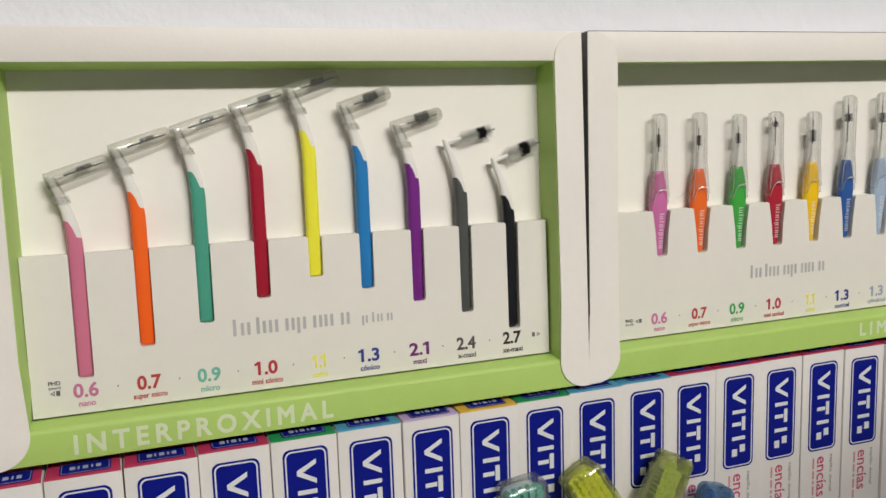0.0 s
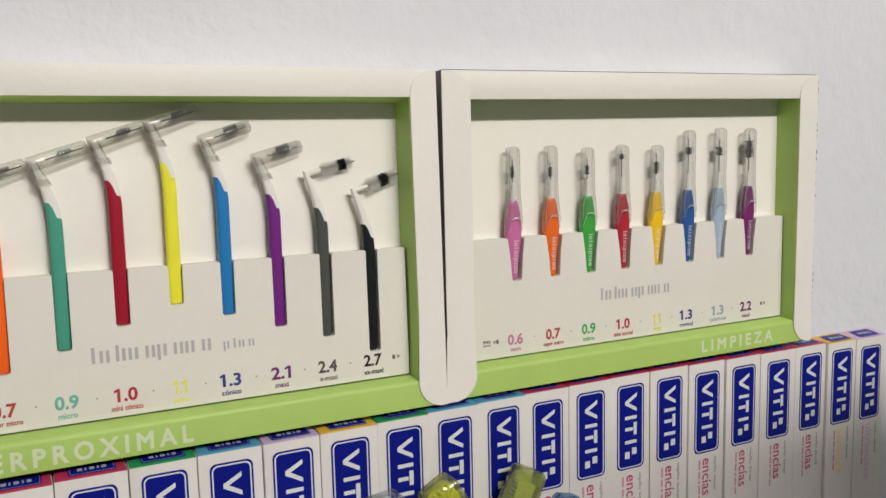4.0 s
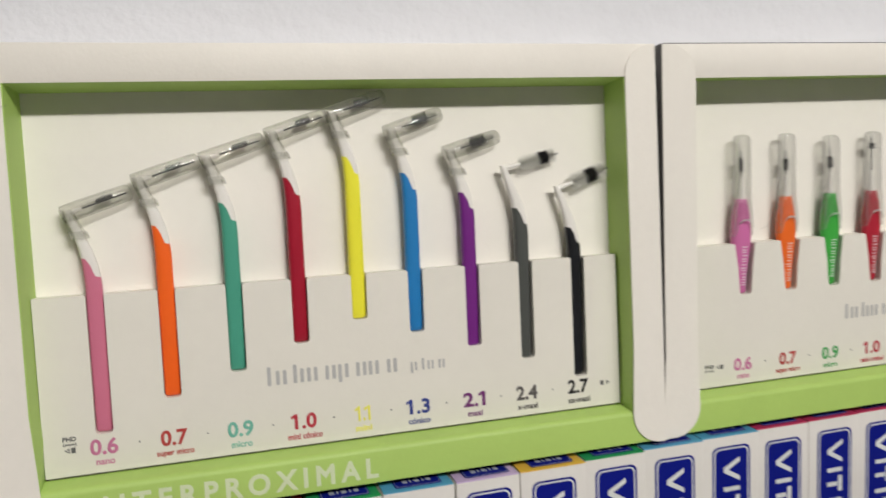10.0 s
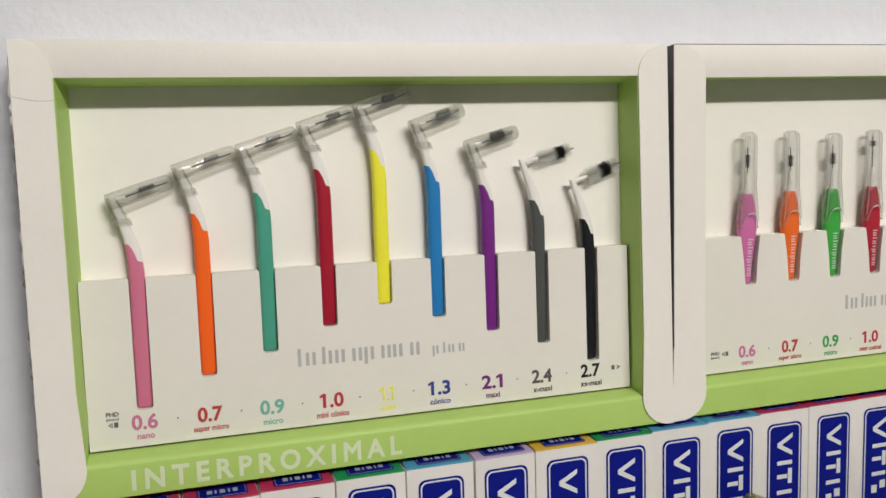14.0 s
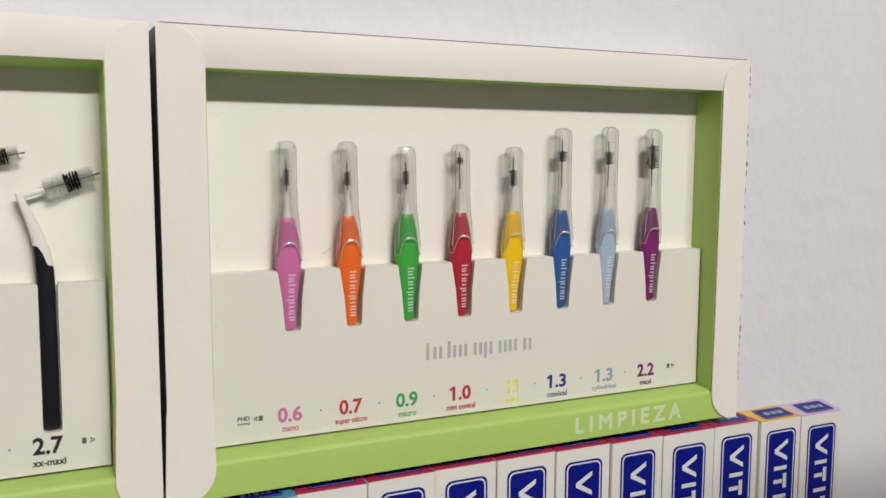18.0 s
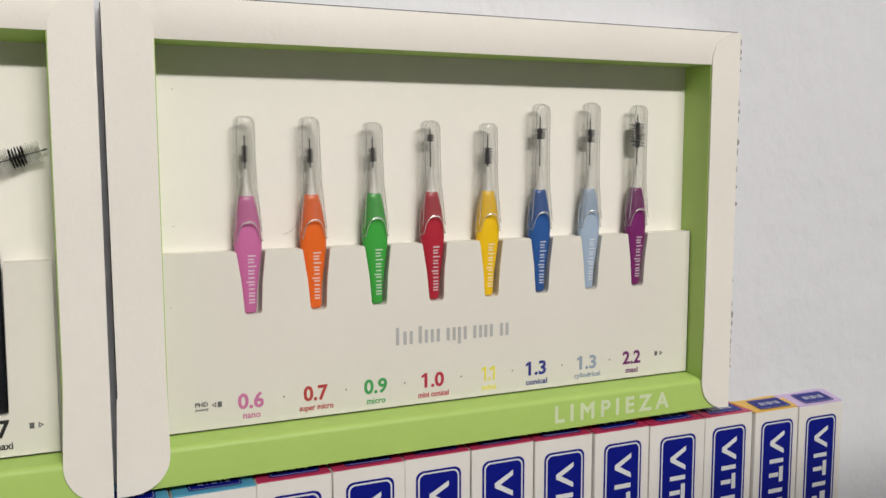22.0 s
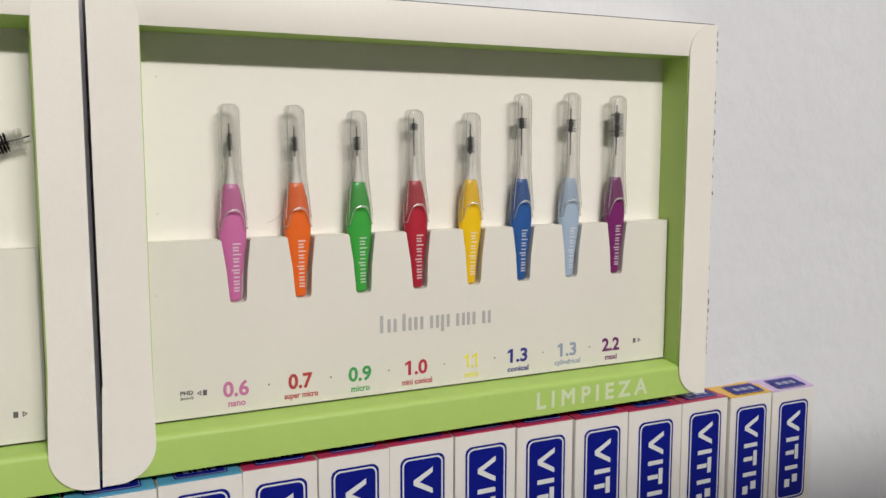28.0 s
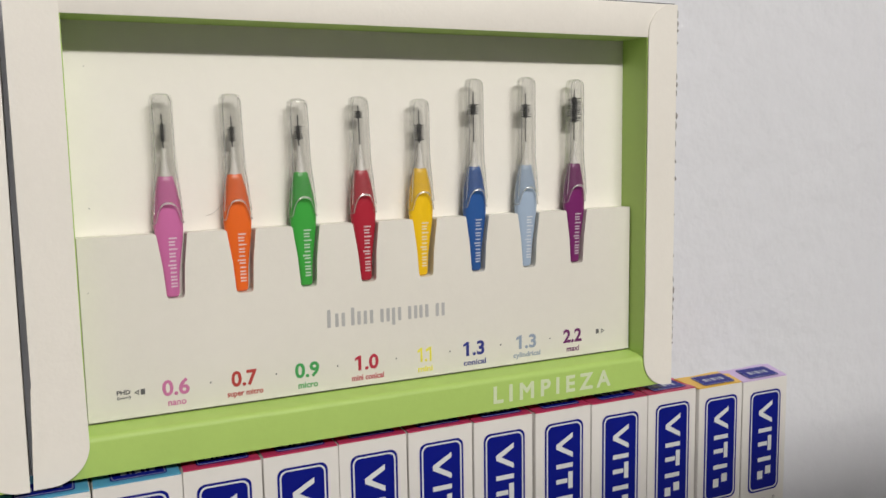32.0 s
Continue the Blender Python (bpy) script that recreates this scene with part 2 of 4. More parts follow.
# the setting
WALL_Y = 0.030
SHELF_Z = -0.057
alone("wall_north", box(bmesh.new(), -2.2, 2.2, WALL_Y, WALL_Y + 0.12, -1.2, 1.5), WALL, "cool white plastered wall behind the display", "wall", "structure")
# unseen walls and floor, coloured dark to lower the bounced fill light
alone("wall_south", box(bmesh.new(), -2.2, 2.2, -4.1, -4.0, -1.2, 1.5), ROOM, "plain unseen wall, kept grey to cut bounced light", "wall", "structure")
alone("wall_west", box(bmesh.new(), -2.3, -2.2, -4.0, WALL_Y, -1.2, 1.5), ROOM, "plain unseen wall, kept grey to cut bounced light", "wall", "structure")
alone("wall_east", box(bmesh.new(), 2.2, 2.3, -4.0, WALL_Y, -1.2, 1.5), ROOM, "plain unseen wall, kept grey to cut bounced light", "wall", "structure")
alone("ceiling", box(bmesh.new(), -2.3, 2.3, -4.1, WALL_Y + 0.12, 1.5, 1.6), surface("ceiling_paint", (0.6, 0.6, 0.6), 0.8, 0.03, 4), "plain white ceiling", "ceiling", "structure")
alone("floor", box(bmesh.new(), -2.3, 2.3, -4.1, WALL_Y + 0.12, -1.3, -1.2), surface("floor_vinyl", (0.32, 0.30, 0.27), 0.4, 0.2, 5), "plain floor", "floor", "structure")
alone("shelf", box(bmesh.new(), -0.8, 0.8, -0.25, WALL_Y, SHELF_Z - 0.018, SHELF_Z, 0.002), surface("shelf_laminate", (0.72, 0.71, 0.69), 0.35, 0.05, 20), "white laminate shelf under the cartons", "shelf")

# unseen panel added to block lamp light from the lower right cartons
alone("partition", box(bmesh.new(), 0.17, 0.55, -0.650, -0.620, -1.2, 0.543, 0.004), surface("shade_panel_grey", (0.42, 0.41, 0.40), 0.5, 0.06, 15), "unseen grey panel added to shade the lower right cartons", "partition", "structure")

# the two display frames
W, TOP, OUT_TOP, GREEN_TOP, BOTTOM = 0.25, 0.300, 0.3155, 0.1487, 0.1336
EDGE, POCKET_Y, BACK_Y, DEPTH, POCKET_TOP, POCKET_BOTTOM = 0.0168, 0.0115, 0.0190, 0.0285, 0.2206, 0.1505
RIGHT_FRAME = Matrix()
LEFT_FRAME = (Matrix.Translation((-0.2867, -0.0011, 0.0011)) @ Matrix.Translation((0.125, 0, 0.22))
              @ Matrix.Rotation(0.0397, 4, Vector((-0.0395, 0.0044, 0.0034)).normalized()) @ Matrix.Translation((-0.125, 0, -0.22)))


def slot(x, z, w_top, w_bottom, x_top):
    """Outline of one slot, walked from its right rim to its left rim."""
    r = 0.0014
    h, t = w_bottom / 2, w_top / 2
    mid = z + 0.50 * (POCKET_TOP - z)
    xm, m = x + 0.5 * (x_top - x), h + 0.32 * (t - h)
    return [(x_top + t + 0.0005, POCKET_TOP), (x_top + t, POCKET_TOP - 0.0006), (xm + m, mid), (x + h, z + r), (x + h - r * 0.3, z + r * 0.3), (x + h - r, z), (x - h + r, z), (x - h + r * 0.3, z + r * 0.3), (x - h, z + r),
            (xm - m, mid), (x_top - t, POCKET_TOP - 0.0006), (x_top - t - 0.0005, POCKET_TOP)]


def strip(side, outer, inner, meet, wider, lift, rr=0.0140):
    """A white strip of card with rounded inner ends; lift bends its foot forward."""
    lo, hi = BOTTOM - 0.0006, OUT_TOP - 0.0002
    zs = [lo + rr * (1 - math.cos(q * math.pi / 24)) for q in range(13)] + [0.156, 0.164, 0.1695, 0.1703, 0.178, 0.20, 0.24, 0.28] + [hi - rr * (1 - math.cos(q * math.pi / 24)) for q in range(12, -1, -1)]
    rings = []
    for z in zs:
        d = min(z - lo, hi - z)
        cut = rr - math.sqrt(max(0.0, rr * rr - (rr - d) ** 2)) if d < rr else 0.0
        xi = inner + side * (cut + wider * min(1.0, max(0.0, (z - 0.148) / 0.03)))
        xo = outer + side * (0.0009 if meet and side < 0 else 0.0)
        if meet and z < 0.170:
            xo += side * (0.0003 + 0.0014 * (0.170 - z) / 0.037) if side < 0 else 0.0
        if abs(xo - xi) < 0.0005:
            xi = xo - side * 0.0005
        y = -0.0002 - lift * max(0.0, (0.182 - z) / 0.049) ** 1.3
        rings.append([(xi, y, z), (xo, y, z), (xo, y + 0.0006, z), (xi, y + 0.0006, z)])
    return loft(bmesh.new(), rings)


def display(label, m, slots):
    ob = thing("display_frame", (W / 2, DEPTH / 2, BOTTOM), label, "display frame", m, "wall display frames")
    x0, x1 = -EDGE, W + EDGE + (0.0 if m == RIGHT_FRAME else -0.0002)
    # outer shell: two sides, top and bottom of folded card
    # left sides painted dark to give the shade of the narrow gap
    part("side_panel", box(bmesh.new(), x0, x0 + 0.0012, 0.0007, DEPTH, BOTTOM, OUT_TOP, 0.0003), DARK if m != RIGHT_FRAME else SHADE, ob, "thin folded card side, painted dark for shade")
    part("side_panel", box(bmesh.new(), x1 - 0.0012, x1, 0.0007, DEPTH, BOTTOM, OUT_TOP, 0.0003), CARD, ob, "thin folded card side")
    part("top_panel", box(bmesh.new(), x0 + 0.0012, x1 - 0.0012, 0.0013, DEPTH, OUT_TOP - 0.0013, OUT_TOP - 0.0002, 0.0003), CARD, ob)
    part("bottom_panel", box(bmesh.new(), x0 + 0.0012, x1 - 0.0012, 0.0013, DEPTH, BOTTOM, BOTTOM + 0.0010, 0.0003), GREEN, ob)
    slack = 0.0 if m == RIGHT_FRAME else 0.0015
    # white border: top strip, then the side strips with rounded ends lying over it
    part("top_border", box(bmesh.new(), x0 + 0.0004, x1 - 0.0004, 0.0005, 0.0012, TOP + slack * 0.6, OUT_TOP, 0.00025), CARD, ob, "white card border")
    if m == RIGHT_FRAME:
        # dark strip modelled for the shadow between frame top and wall
        part("top_gap_shade", box(bmesh.new(), x0 + 0.001, x1 - 0.001, 0.0010, 0.0060, OUT_TOP - 0.0001, OUT_TOP + 0.0004), DARK, ob, "dark strip standing in for the gap shadow")
        rnd = random.Random(17)
        rings = []
        for k in range(61):
            z, r = BOTTOM + 0.004 + (OUT_TOP - BOTTOM - 0.008) * k / 60, rnd.uniform(0.0001, 0.0005)
            rings.append([(x1 - 0.0002, 0.0007, z), (x1 + r, 0.0009, z), (x1 + r, 0.0016, z), (x1 - 0.0002, 0.0018, z)])
        part("side_edge", loft(bmesh.new(), rings), PLASTER_DIRT, ob, "dark ragged edge of the card")
    # side strips; below the notch of the outer edge the two neighbours close up on each other
    lean = 0.0013 if m == RIGHT_FRAME else 0.0
    for side in (-1, 1):
        meet = (side < 0) == (m == RIGHT_FRAME)
        part("side_border", strip(side, x0 if side < 0 else x1, 0.0 if side < 0 else W, meet, 0.0004 + slack * (1.0 if side < 0 else 0.5), lean if side < 0 else 0.0), CARD, ob, "white card strip with rounded ends", smooth=False)
    # lime front with its fold, ledge and inner walls
    bm = bmesh.new()
    fold = [(0.0006 + 0.0026 * (1 - math.cos(a)), GREEN_TOP - 0.0026 * (1 - math.sin(a))) for a in (0.0, 0.3, 0.6, 0.9, 1.2, 1.5)]
    prof = [(0.0006, BOTTOM), *fold, (POCKET_Y + 0.0008, GREEN_TOP + 0.0010), (POCKET_Y + 0.0008, BOTTOM + 0.001)]
    loft(bm, [[(x, y, z) for y, z in prof] for x in (x0 + 0.0015, W * 0.25, W * 0.5, W * 0.75, x1 - 0.0015)])
    part("lower_front", bm, GREEN, ob, "lime green printed front with ledge")
    for xa, xb, skew_a, skew_b in ((-0.0012, 0.0, -slack, slack), (W, W + 0.0012, slack * 0.5, slack * 0.33)):
        rings = []
        for z, f in ((GREEN_TOP, 0.0), (0.178, 1.0), (TOP + slack * 0.6, 1.0)):
            rings.append([(xa + skew_a * f, 0.0008, z), (xb + skew_a * f, 0.0008, z), (xb + skew_b * f, BACK_Y, z), (xa + skew_b * f, BACK_Y, z)])
        part("inner_wall", loft(bmesh.new(), rings), GREEN, ob, "lime green inner wall", smooth=False)
    za, zb = TOP + slack * 0.6, TOP - slack * 0.6
    part("inner_wall", loft(bmesh.new(), [[(x, 0.0013, za + 0.0001), (x, BACK_Y, zb + 0.0001), (x, BACK_Y, zb + 0.0012), (x, 0.0013, za + 0.0012)] for x in (-0.0012 - slack, W + 0.0012)]), GREEN, ob, "lime green inner wall", smooth=False)
    part("back_panel", box(bmesh.new(), x0 + 0.002, x1 - 0.002, BACK_Y, BACK_Y + 0.001, BOTTOM + 0.002, OUT_TOP - 0.002), CARD_IN, ob, "cream card back")
    # pocket with slots
    outline = [(0.0006, POCKET_BOTTOM), (W - 0.0006, POCKET_BOTTOM), (W - 0.0006, POCKET_TOP)]
    for s in sorted(slots, key=lambda q: -q[0]):
        outline += slot(*s)
    outline.append((0.0006, POCKET_TOP))
    pocket = part("pocket_card", prism(bmesh.new(), outline, POCKET_Y, BACK_Y - 0.0002), CARD_POCKET, ob, "pale card pocket with cut slots", smooth=False)
    if m != RIGHT_FRAME:
        line = [(x0 + (0.0 - x0) * f, -0.00022, 0.2940 - 0.0016 * math.sin(2.6 * f) - 0.0006 * f + 0.0022 * max(0.0, f - 0.8) * 5 * (f - 0.8)) for f in (0.04, 0.15, 0.3, 0.45, 0.6, 0.75, 0.88, 0.98)]
        part("torn_seam", tube(bmesh.new(), line, 0.00008, 5), PLASTER_DIRT, ob, "fine dark torn seam")
    # irregular dry glue squeezed out along the outer edges
    rnd = random.Random(7 if m == RIGHT_FRAME else 8)
    for x, s in ((x0, -1), (x1, 1)):
        if (s < 0) == (m == RIGHT_FRAME):
            continue
        z = BOTTOM + 0.016
        while z < OUT_TOP - 0.004:
            step = rnd.uniform(0.0018, 0.0055) if s > 0 else rnd.uniform(0.003, 0.010)
            w = rnd.uniform(0.0004, 0.0022) if s > 0 else rnd.uniform(0.0004, 0.0015)
            thick = 0.30 + 0.70 * max(math.exp(-((z - c) / 0.010) ** 2) for c in (0.166, 0.252, 0.309))
            if rnd.random() < (thick if s > 0 else 0.8):
                rings = []
                for k in range(6):
                    f = math.sin(math.pi * (k + 0.4) / 5.8)
                    c, r = x + s * 0.0002, w * f * rnd.uniform(0.6, 1.0)
                    rings.append([(c + s * r * max(0.0, math.cos(q)), (0.0004 if s > 0 else 0.0020) + 0.0007 * f * math.sin(q), z + step * 0.85 * k / 5) for q in (-1.6, -0.8, 0.0, 0.8, 1.6, 3.1)])
                part("glue_bead", loft(bmesh.new(), rings), PLASTER_DIRT if rnd.random() < 0.7 or s > 0 else CARD, ob)
            z += step
    return ob, pocket


INK = {}


def ink(rgb):
    key = tuple(rgb)
    if key not in INK:
        INK[key] = surface("print_ink", rgb, 0.45, 0.05, 60)
    return INK[key]


PRINT_Y = POCKET_Y - 0.00012


def letter_bars(widths, height, gap, wide, tall=(), low=()):
    """Plain upright bars in a brand word's rhythm, each block a bmesh, together wide metres from x = 0."""
    f = wide / (sum(widths) + gap * (len(widths) - 1))
    x, made = 0.0, []
    line = height * 0.25
    for k, w in enumerate(widths):
        up = height * 0.32 if k in tall else 0.0
        down = height * 0.30 if k in low else 0.0
        a, b = x * f, (x + w) * f
        bm = bmesh.new()
        feet = [(a, -down, height + up), (a + line * 1.95, 0.0, height)] if b - a > line * 2.2 else [((a + b - line) / 2, -down, height + up)]
        for e, z0, z1 in feet:
            prism(bm, rounded(e, e + line, z0, z1, (line * 0.2,) * 4, 2), -0.00005, 0.00005)
        made.append(bm)
        x += w + gap
    return made


def print_row(pocket, rows, z):
    for x, number, name, rgb in rows:
        wide = 0.0104 if number != "1.1" else 0.0064
        digits = fit_word(number, wide - 0.0011 * number.startswith("1"), 0.0066, bold=0.029, thick=0.00004)
        if number.startswith("1"):
            bmesh.ops.translate(digits, verts=digits.verts[:], vec=(0.00055, 0, 0))
        # flags of the ones, which the built-in letters lack
        bars = ([-wide / 2 + 0.0013] if number.startswith("1") else []) + ([wide / 2 - (0.0016 if number != "1.1" else 0.0011)] if number.endswith("1") else [])
        for e in bars:
            prism(digits, [(e, 0.0033), (e - 0.0004, 0.0029), (e - 0.0016, 0.0023), (e - 0.0016, 0.0012), (e, 0.0018)], -0.00004, 0.00004)
        part("printed_number", moved(digits, x, PRINT_Y, z), ink(rgb), pocket, "printed size number")
        if name:
            part("printed_name", moved(fit_word(name, min(0.0145, 0.00145 * len(name) + 0.0012), 0.0019 if name == "nano" else 0.0026 if "p" not in name and "y" not in name else 0.0031, bold=0.024, thick=0.00004), x + 0.0002, PRINT_Y, z - 0.0063), ink(rgb), pocket, "printed size name")
    for (xa, *_), (xb, *_) in zip(rows, rows[1:]):
        part("printed_dot", box(bmesh.new(), (xa + xb) / 2 - 0.0003, (xa + xb) / 2 + 0.0003, PRINT_Y, PRINT_Y + 0.0001, z - 0.0004, z + 0.0003), ink((0.15, 0.15, 0.15)), pocket)


def direction_mark(pocket, x, z, flip, stacked):
    dark = ink((0.12, 0.12, 0.12))
    a, b = (x, x + 0.0030) if flip else (x + 0.0022, x)
    part("printed_mark", box(bmesh.new(), a, a + 0.0016, PRINT_Y, PRINT_Y + 0.0001, z - 0.0011, z + 0.0011), dark, pocket)
    bm = bmesh.new()
    s = 1 if flip else -1
    c = b + 0.0008
    tri = [(c - s * 0.0008, z - 0.0011), (c + s * 0.0010, z), (c - s * 0.0008, z + 0.0011)]
    mid = (c - s * 0.0002, z)
    inner = [(mid[0] + (p - mid[0]) * 0.45, mid[1] + (q - mid[1]) * 0.45) for p, q in tri]
    for i in range(3):
        j = (i + 1) % 3
        prism(bm, [tri[i], tri[j], inner[j], inner[i]], PRINT_Y, PRINT_Y + 0.0001)
    part("printed_mark", bm, dark, pocket)
    if stacked is not None:
        dx, dz = stacked
        part("printed_word", moved(fit_word("PHD", 0.0050, 0.0018, thick=0.00004, bold=0.035), x + dx, PRINT_Y, z + dz), dark, pocket)
        part("printed_word", moved(fit_word("(mm)", 0.0050, 0.0014, thick=0.00004, bold=0.03), x + dx, PRINT_Y, z + dz - 0.0022), dark, pocket)


SMALL = [  # x of the cap, x of the foot, top, plastic colour, print colour, number, name, bristle length, bristle width, bristle start
    (0.0332, 0.0346, 0.2730, (0.60, 0.16, 0.38), (0.58, 0.18, 0.36), "0.6", "nano", 0.0065, 0.0018, 0.0135),
    (0.0593, 0.0612, 0.2730, (0.84, 0.15, 0.02), (0.46, 0.05, 0.045), "0.7", "super micro", 0.0055, 0.0022, 0.0135),
    (0.0857, 0.0874, 0.2712, (0.05, 0.38, 0.055), (0.06, 0.36, 0.10), "0.9", "micro", 0.0055, 0.0024, 0.0130),
    (0.1106, 0.1135, 0.2722, (0.43, 0.02, 0.04), (0.48, 0.03, 0.06), "1.0", "mini conical", 0.0030, 0.0027, 0.0205),
    (0.1391, 0.1400, 0.2714, (0.88, 0.55, 0.01), (0.85, 0.78, 0.08), "1.1", "mini", 0.0070, 0.0030, 0.0120),
    (0.1645, 0.1656, 0.2802, (0.025, 0.10, 0.33), (0.03, 0.04, 0.25), "1.3", "conical", 0.0046, 0.0038, 0.0215),
    (0.1908, 0.1919, 0.2813, (0.38, 0.48, 0.62), (0.30, 0.36, 0.46), "1.3", "cylindrical", 0.0058, 0.0034, 0.0205),
    (0.2168, 0.2179, 0.2806, (0.19, 0.02, 0.14), (0.16, 0.02, 0.14), "2.2", "maxi", 0.0110, 0.0058, 0.0180),
]
LONG = [  # x, foot height, plastic colour, print colour, number, name, capped, bristle width
    (0.0228, 0.1660, (0.62, 0.18, 0.28), (0.56, 0.18, 0.32), "0.6", "nano", True, 0.0022),
    (0.0492, 0.1772, (0.92, 0.135, 0.015), (0.46, 0.05, 0.045), "0.7", "super micro", True, 0.0022),
    (0.0753, 0.1848, (0.07, 0.34, 0.24), (0.16, 0.45, 0.36), "0.9", "micro", True, 0.0024),
    (0.1015, 0.1938, (0.36, 0.01, 0.03), (0.46, 0.03, 0.05), "1.0", "mini cónico", True, 0.0030),
    (0.1266, 0.2015, (0.86, 0.82, 0.05), (0.85, 0.80, 0.10), "1.1", "mini", True, 0.0034),
    (0.1514, 0.1936, (0.02, 0.20, 0.50), (0.03, 0.05, 0.26), "1.3", "cónico", True, 0.0044),
    (0.1773, 0.1849, (0.17, 0.02, 0.22), (0.16, 0.02, 0.16), "2.1", "maxi", True, 0.0052),
    (0.2026, 0.1767, (0.075, 0.08, 0.075), (0.10, 0.09, 0.09), "2.4", "x-maxi", False, 0.0062),
    (0.2283, 0.1656, (0.008, 0.009, 0.012), (0.02, 0.02, 0.02), "2.7", "xx-maxi", False, 0.0074),
]
right_frame, right_pocket = display("white card display frame with lime green inside and lower front", RIGHT_FRAME, [(b + (b + 0.03) * 0.004, 0.1952, 0.0114, 0.0068, b + (b + 0.03) * 0.004 + (a - b + (a + 0.03) * 0.003) * 0.32) for a, b, *_ in SMALL])
left_frame, left_pocket = display("white card display frame with lime green inside and a torn edge", LEFT_FRAME, [(x + 0.0005 + (x - 0.0617) * 0.006, z - 0.0002, 0.0067, 0.0066, x + 0.0006 + (x - 0.0617) * 0.0065) for x, z, *_ in LONG])

NUMBER_X = (0.0329, 0.0596, 0.0857, 0.1122, 0.1392, 0.1637, 0.1911, 0.2165)
print_row(right_pocket, [(x, s[5], s[6], s[4]) for x, s in zip(NUMBER_X, SMALL)], 0.1605)
print_row(left_pocket, [(s[0] - 0.0003, s[4], s[5], s[3]) for s in LONG], 0.1608)
direction_mark(right_pocket, 0.0176, 0.1603, False, (-0.0040, 0.0006))
direction_mark(right_pocket, 0.2300, 0.1610, True, None)
direction_mark(left_pocket, 0.0083, 0.1607, False, (0.0018, 0.0045))
direction_mark(left_pocket, 0.2395, 0.1610, True, None)

# brand word as plain grey bars
for pocket, x, wide, extra in ((right_pocket, 0.0950, 0.0558, None), (left_pocket, 0.0870, 0.0570, 0.0205)):
    h = 0.0056 * wide / 0.054
    for bm in letter_bars([0.0011, 0.0036, 0.0026, 0.0040, 0.0024, 0.0040, 0.0024, 0.0042, 0.0042], h, 0.0014, wide, tall=(0, 2), low=(5,)):
        part("brand_bar", moved(bm, x, PRINT_Y, 0.1772), GREY_INK, pocket, smooth=False)
    if extra:
        for bm in letter_bars([0.0034, 0.0010, 0.0034, 0.0032], 0.0038, 0.0014, 0.0160, tall=(1,), low=(0,)):
            part("brand_bar", moved(bm, x + wide + 0.0045, PRINT_Y, 0.1768), GREY_INK, pocket, smooth=False)

part("printed_title", moved(fit_word("LIMPIEZA", 0.0635, 0.0080, bold=0.030, spacing=1.5, thick=0.00008), 0.1993, 0.00055, 0.1407), TITLE, right_frame, "white capital letters")
part("printed_title", moved(fit_word("INTERPROXIMAL", 0.1130, 0.0088, bold=0.031, spacing=1.45, thick=0.00008), 0.0728, 0.00055, 0.1400), TITLE, left_frame, "white capital letters")


# interdental brushes
def filaments(bm, start, way, length, width, rows, each, thick):
    """Rows of thin straight bristles standing out round a wire."""
    way = way.normalized()
    u = way.cross(Vector((0, 1, 0))).normalized()
    v = way.cross(u).normalized()
    rnd = random.Random(int(length * 1e6) + rows)
    for k in range(rows):
        for j in range(each):
            a = 2 * math.pi * (j + 0.5 * (k % 2) + 0.35 * rnd.random()) / each
            p = start + way * (length * (k + 0.5) / rows + rnd.uniform(-0.00006, 0.00006))
            d = u * math.cos(a) + v * math.sin(a)
            tip = p + d * width / 2 * rnd.uniform(0.82, 1.05) + way * rnd.uniform(0.0, 0.0004)
            e, f = way * thick, d.cross(way).normalized() * thick
            vs = [bm.verts.new(q) for q in (p - e, p + f, p + e, p - f, tip - e * 0.6, tip + f * 0.6, tip + e * 0.6, tip - f * 0.6)]
            for i in range(4):
                j2 = (i + 1) % 4
                bm.faces.new((vs[i], vs[j2], vs[4 + j2], vs[4 + i]))
            bm.faces.new(vs[4:])
    return bm


def fins(bm, start, way, length, width, count, n=16, core=0.40):
    """Bristle turns as frayed discs set along a dark core."""
    way = way.normalized()
    u = way.cross(Vector((0, 1, 0))).normalized()
    v = way.cross(u).normalized()
    rnd = random.Random(count * 31 + int(width * 1e5))
    pitch = length / count
    around = [u * math.cos(2 * math.pi * i / n) + v * math.sin(2 * math.pi * i / n) for i in range(n)]
    rc = width * core / 2
    for k in range(count):
        p = start + way * (pitch * (k + 0.5))
        tilt = rnd.uniform(-0.05, 0.05) * width
        out = [width / 2 * rnd.uniform(0.84, 1.06) for _ in range(n)]
        rings = []
        for r, h in ((0, -0.34), (1, -0.18), (1, 0.18), (0, 0.34)):
            rings.append([tuple(p + d * (out[i] if r else rc) + way * (h * pitch + (tilt * d.dot(u) if r else 0.0))) for i, d in enumerate(around)])
        loft(bm, rings)
    loft(bm, [[tuple(start + way * (length * f) + d * rc * g) for d in around] for f, g in ((-0.04, 0.5), (0.0, 1.0), (1.0, 1.0), (1.04, 0.5))])
    return bm


